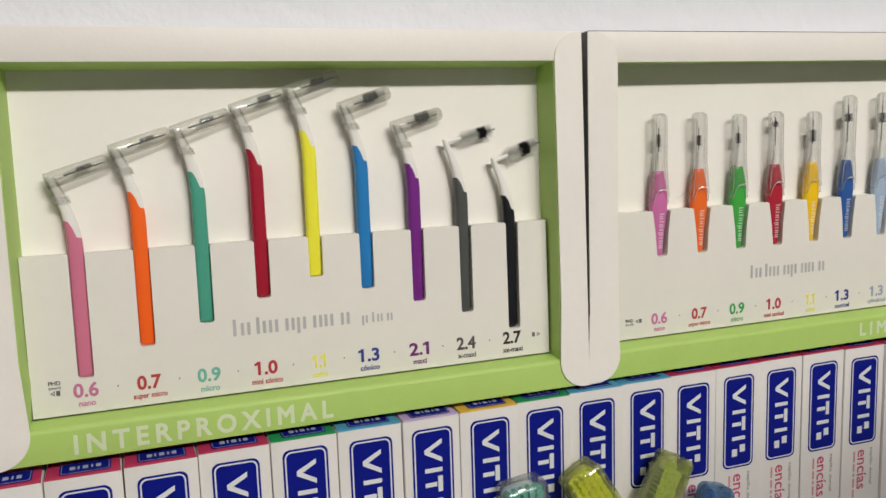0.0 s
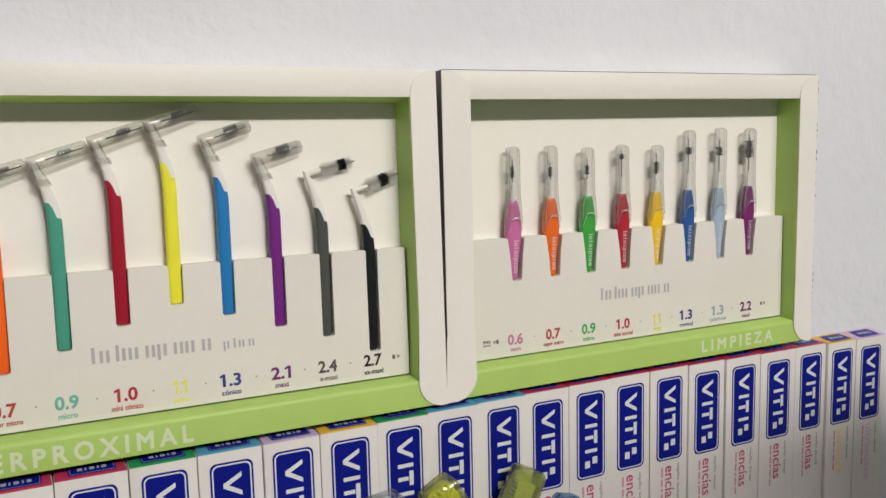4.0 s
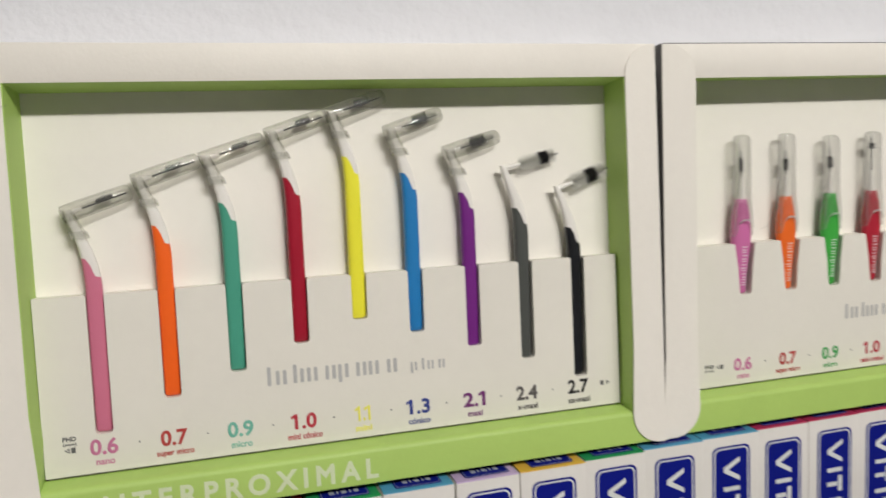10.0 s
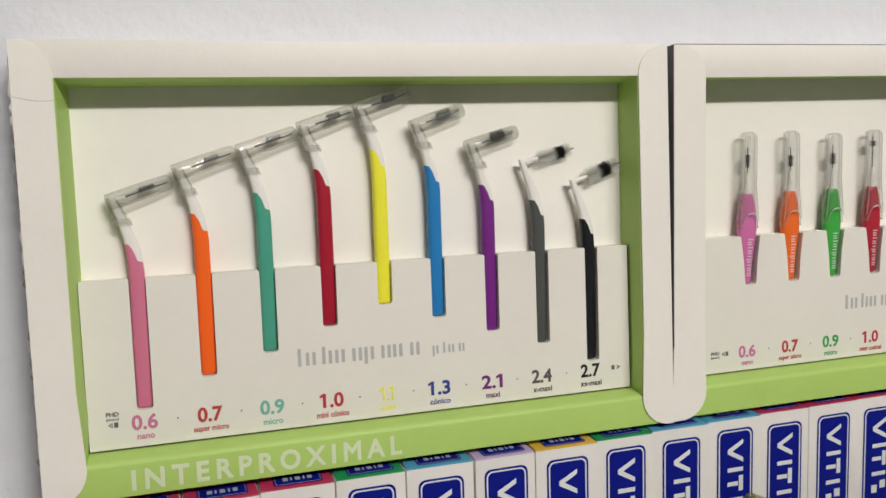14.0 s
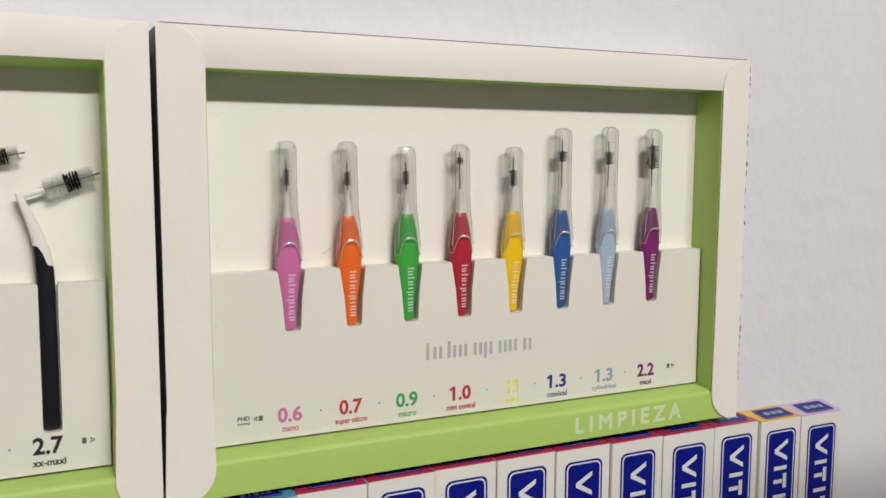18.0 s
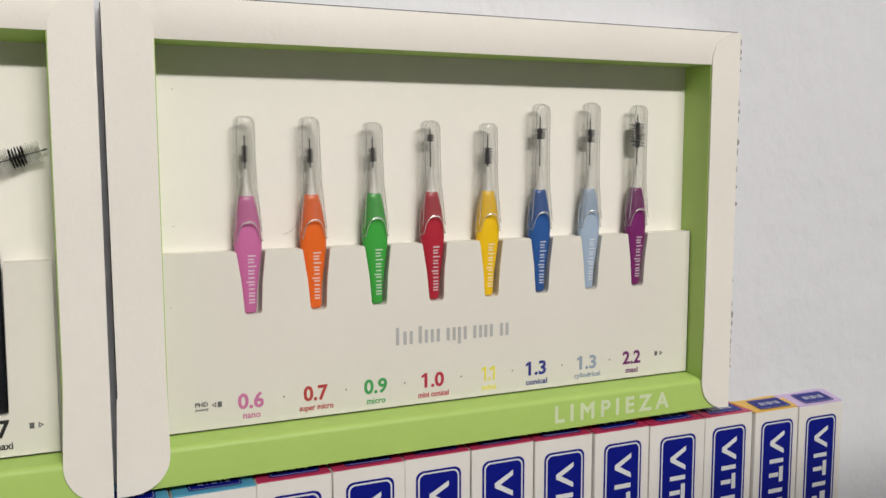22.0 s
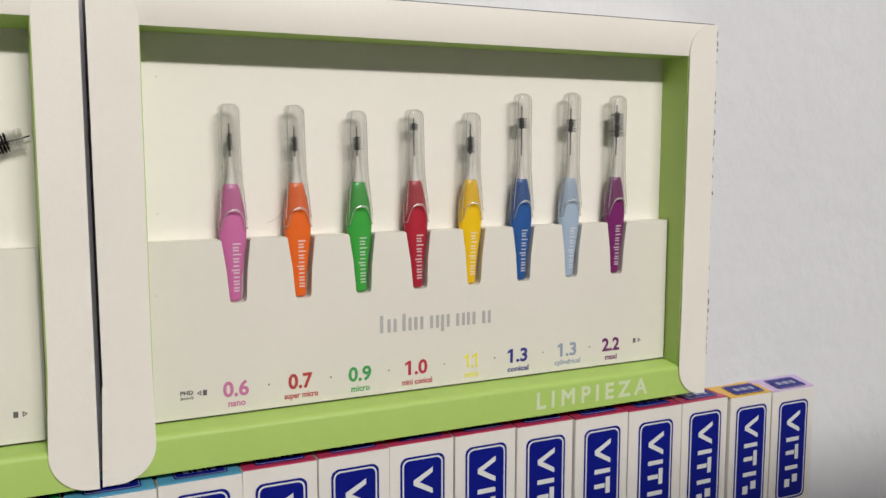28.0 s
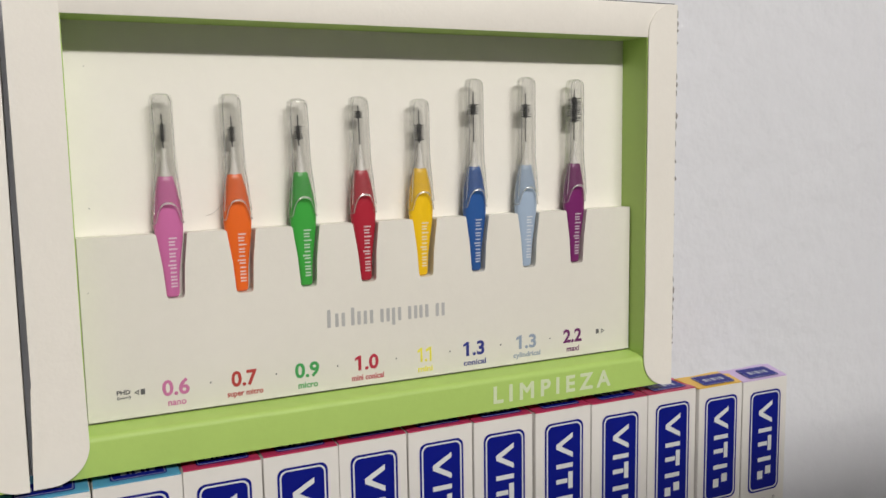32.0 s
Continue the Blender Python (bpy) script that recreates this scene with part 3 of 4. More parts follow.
def small_brush(xc, xf, top, rgb, tone, blen, bwid, bstart, wtop, word_tone):
    ob = thing("interdental_brush", (xf, 0.0150, 0.1958), f"short {tone} interdental brush with clear cap", "interdental brush", RIGHT_FRAME, "short interdental brushes")
    Y = lambda z: 0.0150 - 0.031 * (z - 0.1958)
    zc = 0.2425
    lean = (xc - xf) / (top - 0.1958)
    X = lambda z: xf + lean * (z - 0.1958)
    body = plastic("handle_plastic", rgb)
    prof = [(0.1956, 0.0036, 0.0020), (0.1959, 0.0046, 0.0028), (0.1970, 0.0053, 0.0034), (0.2005, 0.0056, 0.0036), (0.205, 0.0062, 0.0038), (0.2107, 0.0079, 0.0042), (0.2152, 0.0093, 0.0044), (0.2197, 0.0106, 0.0047), (0.2240, 0.0112, 0.0050), (0.2288, 0.0106, 0.0050), (0.2333, 0.0096, 0.0048), (0.2370, 0.0081, 0.0046), (0.2400, 0.0066, 0.0044), (0.2420, 0.0057, 0.0040), (0.2425, 0.0046, 0.0032)]
    handle = part("handle", loft(bmesh.new(), [oval(X(z), Y(z), z, w, d) for z, w, d in prof]), body, ob)
    neck = [*[(X(z), Y(z), z) for z in (0.2424, 0.2445, 0.2480, 0.2530)]]
    part("neck", tube(bmesh.new(), neck, [0.0021, 0.0015, 0.0010, 0.0007], 12), NECK, ob, "white plastic neck")
    wire_top = zc + bstart + blen + wtop
    part("wire", tube(bmesh.new(), [(X(0.2520), Y(0.2520), 0.2520), (X(wire_top), Y(wire_top), wire_top)], 0.00026, 6), WIRE, ob)
    a, b = Vector((X(zc + bstart), Y(zc + bstart), zc + bstart)), Vector((lean, -0.031, 1))
    part("bristles", fins(bmesh.new(), a, b, blen, bwid * (1.1 if bwid > 0.005 else 1.4), max(4, round(blen / (0.00062 if bwid < 0.0023 else 0.00095)))), BRISTLE, ob, "black twisted bristles")
    # clear cap, domed, with an arched notch in its lower rim
    bm = bmesh.new()
    n, rows = 48, []
    dome = {0.0: 0.34, 0.005: 0.58, 0.013: 0.77, 0.024: 0.90, 0.040: 0.975}
    for q in [*dome, 0.07, 0.14, 0.35, 0.55, 0.68, 0.78, 0.88, 0.95, 1.0]:
        ring = []
        for i in range(n):
            ang = 2 * math.pi * i / n
            c, s = math.cos(ang), math.sin(ang)
            front = max(0.0, 1 - (abs(c) / 0.74) ** 2.4) ** 0.6
            low = 0.2246 + 0.0074 * front
            z = top + (low - top) * q
            size = dome.get(q, 1.0)
            flare = min(1.0, max(0.0, (0.252 - z) / 0.024))
            w = (0.0087 + 0.0032 * flare) * size
            d = (0.0072 + 0.0003 * flare) * size
            ring.append((X(z) + w / 2 * math.copysign(abs(c) ** 0.85, c), Y(z) - 0.0003 + d / 2 * math.copysign(abs(s) ** 0.85, s), z))
        rows.append(ring)
    inner = []
    for ring in rows[1:]:
        mx, my = sum(p[0] for p in ring) / n, sum(p[1] for p in ring) / n
        inner.append([(mx + (p[0] - mx) * 0.80, my + (p[1] - my) * 0.80, p[2]) for p in ring])
    loft(bm, inner[::-1], False)
    loft(bm, rows, False)
    bm.verts.ensure_lookup_table()
    bm.faces.new(bm.verts[len(inner) * n:len(inner) * n + n])
    bm.faces.new(bm.verts[(len(inner) - 1) * n:len(inner) * n])
    part("cap", bm, CAP, ob, "clear plastic cap")
    ring = [(x, y, z) for x, y, z in rows[-1]]
    part("cap_rim", tube(bmesh.new(), ring + ring[:1], 0.00018, 6, ends=False), CAP_EDGE, ob, "milky cut rim of the cap")
    lip = [(x, y - 0.0004, z + 0.0003) for x, y, z in rows[-1] if y < Y(z) and abs(x - X(z)) < 0.0037]
    part("cap_lip", tube(bmesh.new(), lip, [0.00012 + 0.00040 * math.sin(math.pi * i / (len(lip) - 1)) for i in range(len(lip))], 8), CAP_EDGE, ob, "raised thumb lip of the cap")
    # thin milky tubes imitate the bright reflections along the cap's side edges
    for side in (-1, 1):
        seam = [(X(z) + side * (q + 0.0015 * min(1.0, max(0.0, (0.246 - z) / 0.016))), Y(z) - 0.0028, z) for z, q in ((top - 0.0016, 0.0026), (top - 0.0032, 0.0034), (0.262, 0.0035), (0.246, 0.0036), (0.238, 0.0037), (0.2325, 0.0036), (0.2282, 0.0038))]
        part("cap_edge_glint", tube(bmesh.new(), seam, 0.00024, 6), CAP_EDGE, ob, "milky line added as the cap's edge highlight")
    # brand word as plain pale bars running down the handle
    z0 = 0.2190
    for bm in letter_bars([0.0004, 0.0011, 0.0008, 0.0012, 0.0007, 0.0012, 0.0007, 0.0012, 0.0012], 0.0024, 0.00055, 0.0195, tall=(0, 2), low=(5,)):
        bmesh.ops.rotate(bm, verts=bm.verts[:], cent=(0, 0, 0), matrix=Matrix.Rotation(radians(90), 3, "Y"))
        for v in bm.verts:
            t = (z0 + v.co.z - 0.197) / 0.024
            v.co.y += Y(z0 + v.co.z) - (0.00175 + 0.00070 * t)
            v.co.x += X(z0 + v.co.z) - 0.0006
            v.co.z += z0
        part("brand_bar", bm, word_tone, handle, smooth=False)
    return ob


TIP = [(-0.0004, 0.0038), (-0.0007, 0.0042), (0.0, 0.0042), (0.0009, 0.0024), (-0.0003, 0.0058), (0.0012, 0.0053), (0.0008, 0.0050), (0.0012, 0.0040)]  # bristle start moved by, wire end past the bristles
SHIFT = [(-0.0006, -0.0007), (-0.0010, -0.0006), (-0.0009, -0.0002), (-0.0001, -0.0002), (-0.0013, -0.0006), (-0.0008, 0.0), (-0.0008, 0.0), (-0.0008, 0.0004)]
HUE = ["pink", "orange", "green", "red", "yellow", "blue", "pale blue", "purple"]
for k, (xc, xf, top, rgb, _, number, _, bl, bw, bs) in enumerate(SMALL):
    dc, df = SHIFT[k]
    small_brush(xc + dc + (xc + 0.03) * 0.007, xf + df + (xf + 0.03) * 0.004, top + 0.0006, rgb, HUE[k], bl, bw, bs + TIP[k][0], TIP[k][1], ink(tuple(0.35 * c + 0.52 for c in rgb)))


def long_brush(x, z0, rgb, tone, capped, bwid):
    ob = thing("angled_interdental_brush", (x, 0.0160, z0), f"long {tone} angled interdental brush " + ("with clear hood" if capped else "with bare bristle head"), "interdental brush", LEFT_FRAME, "long interdental brushes")
    Y = lambda dz: 0.0160 - 0.034 * dz
    P = lambda dx, dz: (x + dx, Y(dz), z0 + dz)
    body = plastic("handle_plastic", rgb)
    # grip and stem are one moulding, parted along a wavy line
    keys = [(0.0, 0.0, 0.0046, 0.0030), (0.0005, 0.0, 0.0060, 0.0042), (0.002, 0.0, 0.0065, 0.0048), (0.030, 0.0, 0.0066, 0.0050), (0.058, 0.0, 0.0064, 0.0050), (0.066, -0.0006, 0.0060, 0.0046), (0.072, -0.0019, 0.0050, 0.0040), (0.079, -0.0044, 0.0038, 0.0034), (0.085, -0.0068, 0.0030, 0.0030), (0.0880, -0.0080, 0.0022, 0.0024)]
    kz, kc, kw, kd = (list(q) for q in zip(*keys))
    n = 28
    turn = [2 * math.pi * q / n for q in range(n)]

    def skin(q, z):
        c, w, d = (float(np.interp(z, kz, k)) for k in (kc, kw, kd))
        return oval(x + c, Y(z), z0 + z, w, d, n, 3.0)[q]

    line = [0.0652 - 0.0034 * math.tanh(5.5 * (math.copysign(abs(math.cos(a)) ** 0.67, math.cos(a)) - 0.05)) - 0.0005 * math.cos(a) for a in turn]
    low = [[skin(q, z) for q in range(n)] for z in (0.0, 0.0005, 0.002, 0.015, 0.030, 0.045)] + [[skin(q, 0.055 + (line[q] - 0.055) * f) for q in range(n)] for f in (0.0, 0.35, 0.7, 1.0)]
    high = [[skin(q, line[q] + (0.0725 - line[q]) * f) for q in range(n)] for f in (0.0, 0.3, 0.6, 1.0)] + [[skin(q, z) for q in range(n)] for z in (0.0755, 0.079, 0.082, 0.085, 0.087, 0.0880)]
    grip, stem = loft(bmesh.new(), low), loft(bmesh.new(), high)
    part("grip", grip, body, ob, "rubbery coloured grip")
    part("stem", stem, NECK, ob, "white plastic stem")
    way = Vector((0.0248, 0.0026, {0.0062: 0.0052, 0.0052: 0.0066}.get(bwid, 0.0078))).normalized()
    elbow = Vector(P(-0.0070, 0.0868))
    part("wire_base", tube(bmesh.new(), [elbow, elbow + way * (0.0050 if capped else 0.0082)], [0.0012, 0.0008], 8), NECK, ob, "white plastic tip holding the wire")
    part("wire", tube(bmesh.new(), [elbow + way * 0.004, elbow + way * (0.0225 if capped else 0.0285)], 0.00030, 6), WIRE, ob)
    if capped:
        long = 0.0070 if bwid > 0.004 else 0.0064
        at = elbow + way * 0.0108 + Vector((-0.0003, 0, 0.0007))
        bm = filaments(bmesh.new(), at, way, long, bwid * 1.12, 8, 20, 0.00013)
        part("bristles", fins(bm, at, way, long, bwid * 0.5, 8, core=0.5), BRISTLE, ob, "black twisted bristles")
        if bwid > 0.004:
            part("bristles", filaments(bmesh.new(), at + way * long, way, 0.0050, bwid, 6, 18, 0.00006), BRISTLE_PALE, ob, "pale bristles")
        ahead = Vector((0, -0.0003, 0))
        out = elbow - way * 0.0026 + ahead
        far = elbow + way * 0.0246 + ahead
        steps = [0.0, 0.0004, 0.25, 0.7, 0.93, 0.975, 1.0]
        radii = [0.0030, 0.0035, 0.0036, 0.0035, 0.0034, 0.0029, 0.0014]
        bm = bmesh.new()
        tube(bm, [out.lerp(far, s) for s in steps], radii, 20)
        hood = part("hood", bm, CAP_ANGLED, ob, "clear plastic tube hood")
        neck = [(0.0880, -0.0082, 0.0050), (0.0845, -0.0068, 0.0053), (0.0815, -0.0054, 0.0055), (0.0785, -0.0042, 0.0057), (0.0772, -0.0037, 0.0059)]
        part("hood_sleeve", loft(bmesh.new(), [oval(x + c, Y(z), z0 + z, w, w * 1.05, 24, 5) for z, c, w in neck], False), CAP_ANGLED, hood)
        band = [(0.0796, -0.0046, 0.0062), (0.0795, -0.0046, 0.0069), (0.0766, -0.0035, 0.0069), (0.0765, -0.0035, 0.0060)]
        part("hood_collar", loft(bmesh.new(), [oval(x + c, Y(z), z0 + z, w, w * 0.9, 24, 6) for z, c, w in band], False), COLLAR, hood)
    else:
        black, centre = (0.0044, 0.0202) if bwid < 0.007 else (0.0054, 0.0181)
        first = centre - black / 2
        for a, b, mat_ in ((0.0080, first - 0.0080, BRISTLE_PALE), (first, black, BRISTLE), (first + black, 0.0262 - first - black, BRISTLE_PALE)):
            start = elbow + way * a
            if mat_ is BRISTLE:
                bm = filaments(bmesh.new(), start, way, b, bwid * 1.02, 5, 44, 0.00018)
                fins(bm, start, way, b, bwid * 0.22, 5, core=0.6)
            else:
                bm = filaments(bmesh.new(), start, way, b, bwid * 1.16, round(b * 1300), 30, 0.00008)
            part("bristles", bm, mat_, ob, "black bristles" if mat_ is BRISTLE else "pale bristles")
    return ob


HUE = ["pink", "orange", "teal", "dark red", "yellow", "blue", "purple", "grey", "black"]
for k, (x, z0, rgb, _, number, _, capped, bw) in enumerate(LONG):
    dx, dz = {0.0052: (-0.0002, -0.0009), 0.0062: (-0.0005, -0.0009), 0.0074: (-0.0006, 0.0)}.get(bw, (0.0, 0.0))
    long_brush(x + dx + 0.0006 + (x - 0.0617) * 0.0065, z0 + dz, rgb, HUE[k], capped, bw)

# toothbrush cartons on the shelf
EDGES = [-0.314, -0.2834, -0.2521, -0.2208, -0.1889, -0.1576, -0.1258, -0.0961, -0.0639, -0.0331, -0.0006, 0.0318, 0.0628, 0.0948, 0.1260, 0.1576, 0.1884, 0.2196, 0.2528, 0.2833, 0.3122, 0.3432]
FRONTS = [-0.0130, -0.0127, -0.0114, -0.0092, -0.0087, -0.0084, -0.0088, -0.0084, -0.0066, -0.0050, -0.0026, -0.0004, 0.0004, 0.0018, 0.0018, 0.0010, -0.0002, -0.0004, 0.0000, -0.0018, -0.0020]
TOPS = [0.1310, 0.1310, 0.1310, 0.1310, 0.1310, 0.1310, 0.1310, 0.1310, 0.1310, 0.1310, 0.1306, 0.1303, 0.1302, 0.1300, 0.1299, 0.1297, 0.1296, 0.1292, 0.1290, 0.1284, 0.1280]
CARTON_DEEP = 0.0245
MESHES = {}
TINT = {"M": ink((0.50, 0.06, 0.14)), "Y": ink((0.80, 0.62, 0.22)), "L": ink((0.60, 0.48, 0.64))}
TONE = {"M": "crimson", "G": "green", "B": "sky blue", "L": "lilac", "Y": "amber"}
NAMED = {"M": "encías", "Y": "sensible", "L": "ultrasuave"}


def shared(key, bm, material, smooth=True):
    MESHES[key] = finish(bm, material, smooth)


def upright(bm, turn=90):
    bmesh.ops.rotate(bm, verts=bm.verts[:], cent=(0, 0, 0), matrix=Matrix.Rotation(radians(turn), 3, "Y"))
    return bm


def logo_plate(w, h, key, round_=0.16, e1=0.045, e2=0.078, line=INKWHITE):
    """Blue rounded plate, pale outline and plain pale shapes, upright in x, z round the origin."""
    r = round_ * w
    shared(key + "_rim", prism(bmesh.new(), rounded(-w / 2, w / 2, -h / 2, h / 2, (r, r, r, r), 5), -0.00008, 0.0), BOXBLUE, False)
    e = e1 * w
    shared(key + "_line", prism(bmesh.new(), rounded(-w / 2 + e, w / 2 - e, -h / 2 + e, h / 2 - e, (r * 0.9,) * 4, 5), -0.00014, -0.00004), line, False)
    e = e2 * w
    shared(key + "_plate", prism(bmesh.new(), rounded(-w / 2 + e, w / 2 - e, -h / 2 + e, h / 2 - e, (r * 0.75,) * 4, 5), -0.00020, -0.00010), BOXBLUE, False)


def logo_shapes(w, h, key):
    """Plain pale shapes in the rhythm of the brand word, read downwards."""
    a, b = -0.00027, -0.00018
    l, r = -0.21 * w, 0.22 * w
    bars = {
        "a": [(r, 0.395 * h), (r, 0.352 * h), (l + 0.13 * w, 0.286 * h), (r, 0.219 * h), (r, 0.176 * h), (l, 0.266 * h), (l, 0.306 * h)],
        "b": [(l, 0.130 * h), (r, 0.130 * h), (r, 0.090 * h), (l, 0.090 * h)],
        "c": [(l, -0.004 * h), (r - 0.14 * w, -0.004 * h), (r - 0.14 * w, -0.044 * h), (l, -0.044 * h)],
        "d": [(r - 0.115 * w, 0.050 * h), (r, 0.050 * h), (r, -0.098 * h), (r - 0.115 * w, -0.098 * h)],
        "f": [(l, -0.292 * h), (l + 0.17 * w, -0.292 * h), (l + 0.17 * w, -0.372 * h), (l, -0.372 * h)],
        "h": [(r - 0.17 * w, -0.252 * h), (r, -0.252 * h), (r, -0.332 * h), (r - 0.17 * w, -0.332 * h)],
        "e": [(l, -0.158 * h), (r, -0.158 * h), (r, -0.198 * h), (l, -0.198 * h)],
    }
    for k, pts in bars.items():
        shared(f"{key}_{k}", prism(bmesh.new(), pts, a, b), INKWHITE, False)
    return [f"{key}_{k}" for k in bars]


LW, LH = 0.0212, 0.0550
logo_plate(LW, LH, "front")
FRONT_SHAPES = logo_shapes(LW, LH, "front")
TWH, TWW = 0.0115, 0.0205
logo_plate(TWW, TWH, "topmark", 0.07, 0.030, 0.042, ink((0.36, 0.38, 0.48)))
for q, wide in enumerate((0.0022, 0.0008, 0.0022, 0.0008, 0.0020)):
    shared(f"topmark_{q}", prism(bmesh.new(), rounded(-wide / 2, wide / 2, -0.0017, 0.0017, (0.0003,) * 4, 2), -0.00005, 0.00005), ink((0.42, 0.45, 0.52)), False)
for key, text in NAMED.items():
    shared("word_" + key, upright(fit_word(text, 0.0052 * len(text) * 0.82, 0.0074 if key == "M" else 0.0070, thick=0.00005, bold=0.010)), TINT[key], False)
shared("word_small", upright(fit_word("cepillo dental", 0.0240, 0.0028, thick=0.00004, bold=0.02)), ink((0.30, 0.30, 0.30)), False)
LINE = bmesh.new()
for a, wide in ((0.0, 0.0068), (0.0080, 0.0050), (0.0142, 0.0022), (0.0176, 0.0058), (0.0246, 0.0052)):
    prism(LINE, rounded(a, a + wide, 0.0, 0.0013, (0.0002,) * 4, 2), -0.00005, 0.00005)
shared("word_line", upright(LINE), ink((0.60, 0.25, 0.30)), False)


def carton(x0, x1, yf, kind, k):
    rnd = random.Random(40 + k)
    w = x1 - x0 - 0.0006
    deep = CARTON_DEEP if x0 < 0.26 else 0.0165
    yaw = rnd.uniform(-0.5, 0.5)
    m = Matrix.Translation(((x0 + x1) / 2, yf + deep / 2, SHELF_Z)) @ Matrix.Rotation(radians(yaw), 4, "Z")
    h = TOPS[k] - SHELF_Z
    ob = thing("toothbrush_carton", (0, 0, 0), f"white toothbrush carton with {TONE[kind]} top flap standing in the row", "carton", m, "row of toothbrush cartons")
    part("body", box(bmesh.new(), -w / 2, w / 2, -deep / 2, deep / 2, 0, h - 0.0006, 0.0005, 2), BOXWHITE, ob)
    # top flap, a touch raised at the back
    lift = {"Y": 0.0012, "L": 0.0017}.get(kind if x0 > 0.26 else "", rnd.uniform(0.0, 0.0005))
    a = 0.0010
    bm = bmesh.new()
    prof = [(-w / 2 + a * 0.3, -deep / 2 + 0.0004, h - 0.0005), (w / 2 - a * 0.3, -deep / 2 + 0.0004, h - 0.0005), (w / 2 - a, deep / 2 - 0.001, h + lift), (w / 4, deep / 2, h + lift), (-w / 5, deep / 2 - 0.0016, h + lift), (-w / 2 + a, deep / 2 - 0.001, h + lift)]
    if x0 > 0.26:
        prof[5] = (-w / 2 - 0.0035, deep / 2 - 0.001, h + lift)
        prof[2] = (w / 2 + 0.0014, deep / 2 - 0.001, h + lift)
        prof[0] = (-w / 2 - 0.0002, -deep / 2 + 0.0004, h - 0.0005)
    up = [(p[0], p[1], p[2] + 0.0005) for p in prof]
    loft(bm, [prof, up])
    flap = part("top_flap", bm, FLAP[kind], ob, f"{TONE[kind]} printed flap", smooth=False)
    tilt = math.atan2(lift + 0.0005, deep)
    place = Matrix.Translation((0.0008, -0.0040 if x0 < 0.26 else -0.001, h + 0.00022 + (lift + 0.0005) * 0.47)) @ Matrix.Rotation(tilt, 4, "X") @ Matrix.Rotation(radians(-90), 4, "X") @ Matrix.Rotation(radians(180), 4, "Y") @ Matrix.Rotation(radians(180), 4, "Y")
    for name in ("topmark_rim", "topmark_line", "topmark_plate"):
        o = hang("flap_mark", MESHES[name], flap, "dark blue printed plate" if name != "topmark_line" else "pale outline")
        o.matrix_basis = place
    for q, along in enumerate((-0.0052, -0.0027, 0.0, 0.0027, 0.0052)):
        o = hang("flap_mark", MESHES[f"topmark_{q}"], flap, "plain pale bar")
        o.matrix_basis = place @ Matrix.Translation((along, -0.00022, -0.0003))
    face = Matrix.Translation((0.0002, -deep / 2 - 0.00005, h - (0.0338 if x0 > 0.03 else 0.0329) + rnd.uniform(-0.0005, 0.0005)))
    mark = hang("front_mark", MESHES["front_rim"], ob, "royal blue rounded plate with pale outline")
    mark.matrix_basis = face
    for name in ["front_line", "front_plate"] + FRONT_SHAPES:
        hang("mark_shape", MESHES[name], mark, "plain pale shape" if name in FRONT_SHAPES else "")
    if kind in NAMED:
        o = hang("printed_word", MESHES["word_" + kind], ob, f"{TONE[kind]} printed word")
        o.matrix_basis = face @ Matrix.Translation((0.0005, 0.0, -LH / 2 - 0.0040 - 0.0052 * len(NAMED[kind]) * 0.41))
        o = hang("printed_word", MESHES["word_small"], ob, "small grey printed words")
        o.matrix_basis = face @ Matrix.Translation((0.0076, 0.0, -LH / 2 - 0.0035 - 0.012))
        o = hang("printed_line", MESHES["word_line"], ob, "small pale red printed bars")
        o.matrix_basis = face @ Matrix.Translation((-0.0065, 0.0, -LH / 2 - 0.0045))
    return ob


for k, kind in enumerate("MMMMGBLYGBBMMMMMMMMYL"):
    carton(EDGES[k], EDGES[k + 1], FRONTS[k], kind, k)


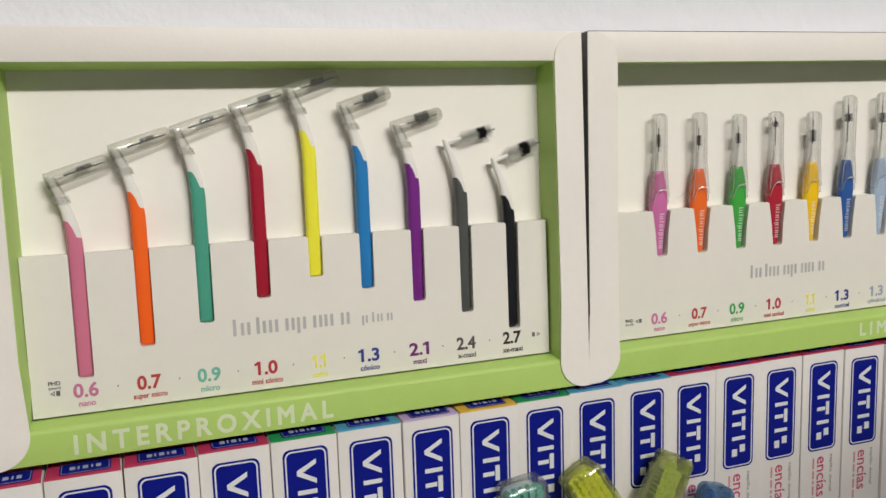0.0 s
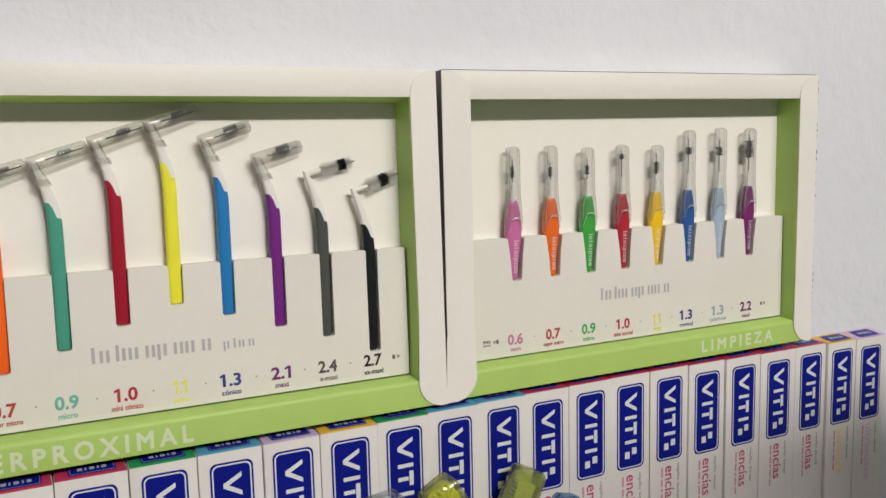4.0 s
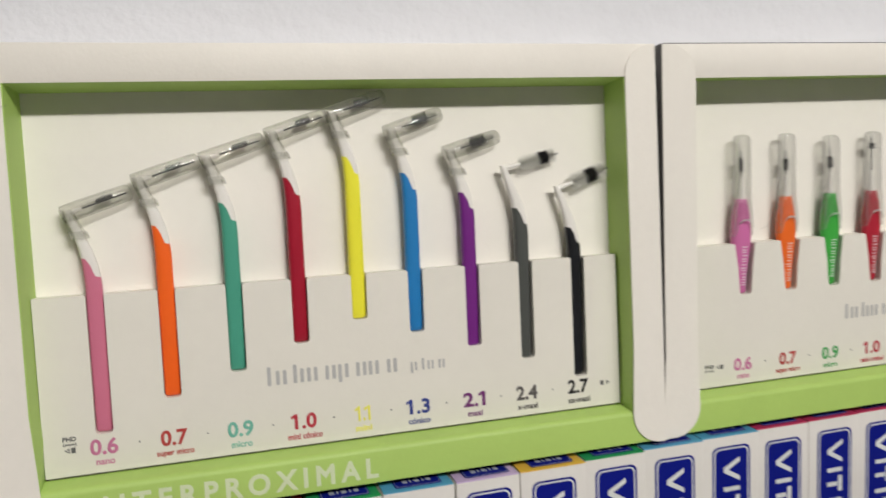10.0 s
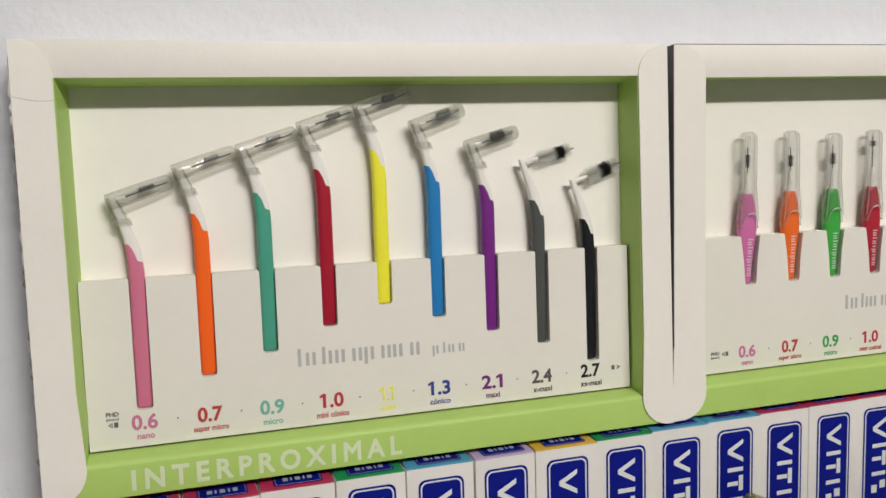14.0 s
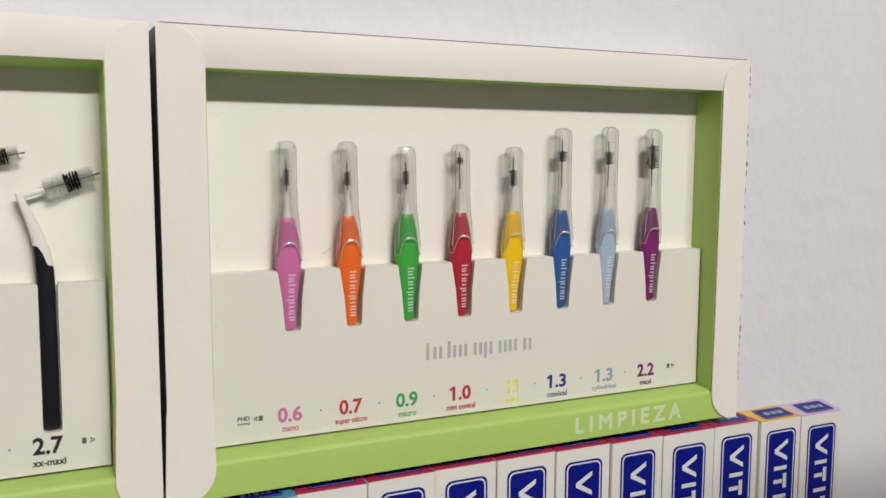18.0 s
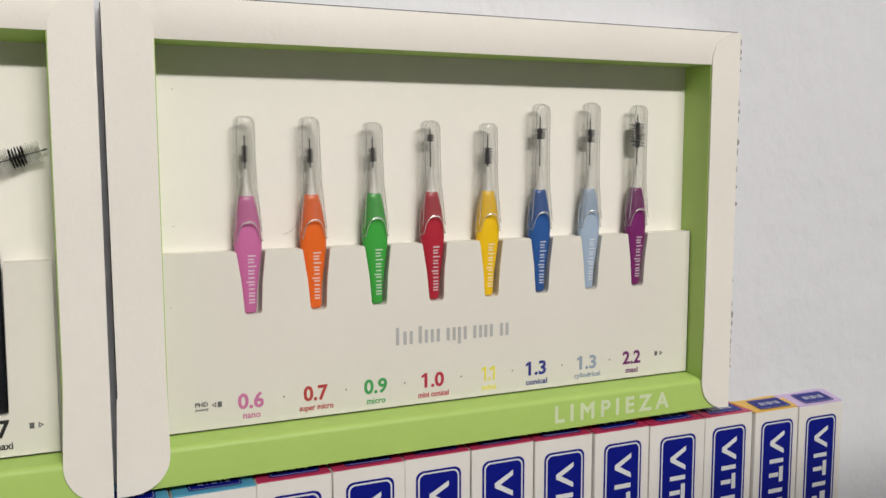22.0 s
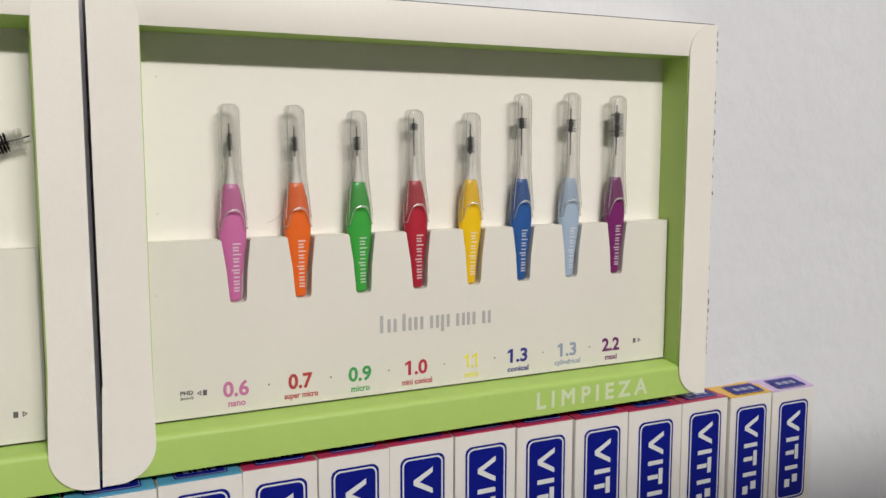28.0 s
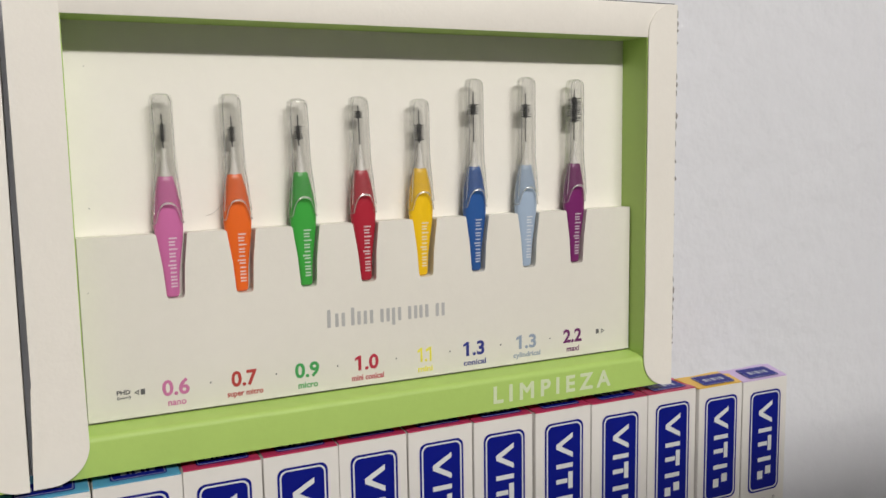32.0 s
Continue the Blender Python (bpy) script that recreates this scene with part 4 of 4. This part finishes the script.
# toothbrushes with clear head covers leaning on the cartons
def toothbrush(x, y, top, lean, turn, cover, pile, stem_rgb, label, wide=0.0150, begin=-0.0105, tall=0.030):
    foot = SHELF_Z
    m = Matrix.Translation((x, y, top)) @ Matrix.Rotation(radians(turn), 4, "Z") @ Matrix.Rotation(radians(lean), 4, "Y")
    ob = thing("toothbrush", (0, 0, foot - top), label, "toothbrush", m, "toothbrushes")
    stem = plastic("brush_plastic", stem_rgb)
    low = (foot - top) / math.cos(radians(lean)) + 0.003
    part("handle", tube(bmesh.new(), [(0, 0, low), (0, 0, low + 0.003), (0, 0, low + 0.06), (0, 0, -tall - 0.02), (0, 0, -tall)], [0.002, 0.005, 0.0062, 0.0042, 0.0026], 12, 0.8), stem, ob)
    half = wide / 2 - 0.0022
    part("head", prism(bmesh.new(), rounded(-half, half, -tall, -0.0035, (0.003, 0.003, 0.0045, 0.0045), 5), 0.0006, 0.0040), stem, ob)
    bm = bmesh.new()
    rnd = random.Random(int(top * 1e5))
    for i in range(-2, 3):
        for j in range(8):
            px, pz = i * (half - 0.0016) / 2, begin - j * 0.0024
            sx, sz = rnd.uniform(-0.0004, 0.0004), rnd.uniform(-0.0004, 0.0004)
            loft(bm, [[(px + 0.0015 * math.cos(q), 0.0006, pz + 0.0015 * math.sin(q)) for q in (0.5, 1.75, 3.0, 4.25, 5.5)], [(px + sx + 0.0018 * math.cos(q), -0.0052 + rnd.uniform(-0.0006, 0.0006), pz + sz + 0.0018 * math.sin(q)) for q in (0.5, 1.75, 3.0, 4.25, 5.5)]])
    part("tufts", bm, surface("bristle_tufts", pile, 0.5, 0.15, 200), ob, "dense bristle tufts")
    # faceted cover, moulded with a flat top and a wall of its own
    def facet(z, w, d, c):
        a, b = w / 2, d / 2
        return [(q[0], q[1] - 0.002, z) for q in ((-a + c, -b), (a - c, -b), (a, -b + c), (a, b - c), (a - c, b), (-a + c, b), (-a, b - c), (-a, -b + c))]
    shell = [facet(0.0, wide * 0.90, 0.0125, 0.0016), facet(-0.0024, wide, 0.0160, 0.0016), facet(-0.018, wide * 1.05, 0.0168, 0.0016), facet(-tall - 0.004, wide * 1.03, 0.0166, 0.0016)]
    bm = loft(bmesh.new(), shell, False)
    bm.verts.ensure_lookup_table()
    bm.faces.new(bm.verts[:8])
    bmesh.ops.bevel(bm, geom=[e for e in bm.edges if len(e.link_faces) == 2], offset=0.00028, segments=2, profile=0.5, affect="EDGES")
    lining = loft(bm, [[(p[0] * 0.86, (p[1] + 0.002) * 0.86 - 0.002, p[2] - 0.0013) for p in ring] for ring in shell], False)
    part("head_cover", bm, cover, ob, "clear tinted plastic head cover")
    return ob


toothbrush(-0.0680, -0.016, 0.0946, -7, 0, clear("clear_cover", (0.97, 0.98, 0.98), 0.03, 0.05, 0.07, 0.5), (0.10, 0.50, 0.36), (0.6, 0.7, 0.68), "toothbrush with teal and green bristles under a clear cover", 0.0232, -0.0055)
toothbrush(-0.0364, -0.016, 0.0947, -31, 0, clear("lime_cover", (0.92, 0.95, 0.60), 0.04, 0.05, 0.08, 0.5), (0.86, 0.82, 0.05), (0.66, 0.66, 0.10), "toothbrush with yellow bristles under a lime tinted cover", 0.0205, -0.0065)
toothbrush(0.0238, -0.016, 0.0926, 26, 0, clear("olive_cover", (0.91, 0.94, 0.66), 0.05, 0.05, 0.09, 0.5), (0.60, 0.66, 0.26), (0.45, 0.50, 0.14), "toothbrush under an olive green tinted cover", 0.0168, -0.0095)
toothbrush(0.0505, -0.016, 0.0705, 14, 0, clear("blue_cover", (0.45, 0.64, 0.82), 0.12, 0.05, 0.05, 0.5), (0.12, 0.36, 0.60), (0.12, 0.36, 0.60), "toothbrush under a blue tinted cover", 0.0150)


# specks and a stray hair on the card
for x, z in ((0.0075, 0.2835), (0.0062, 0.2310), (0.0035, 0.2002)):
    bm = bmesh.new()
    bmesh.ops.create_icosphere(bm, subdivisions=1, radius=0.00019, matrix=Matrix.Translation((x, BACK_Y - 0.0001 if z > POCKET_TOP else POCKET_Y - 0.0001, z)))
    alone("speck", bm, DARK, "tiny dark speck on the cream card", "speck")
hair = [(0.0488 + 0.0105 * f, BACK_Y - 0.0003, 0.2262 + 0.0105 * f * f) for f in (0.0, 0.2, 0.4, 0.6, 0.8, 1.0)]
alone("stray_hair", tube(bmesh.new(), hair, 0.00005, 5), PLASTER_DIRT, "thin stray hair lying on the card", "hair")
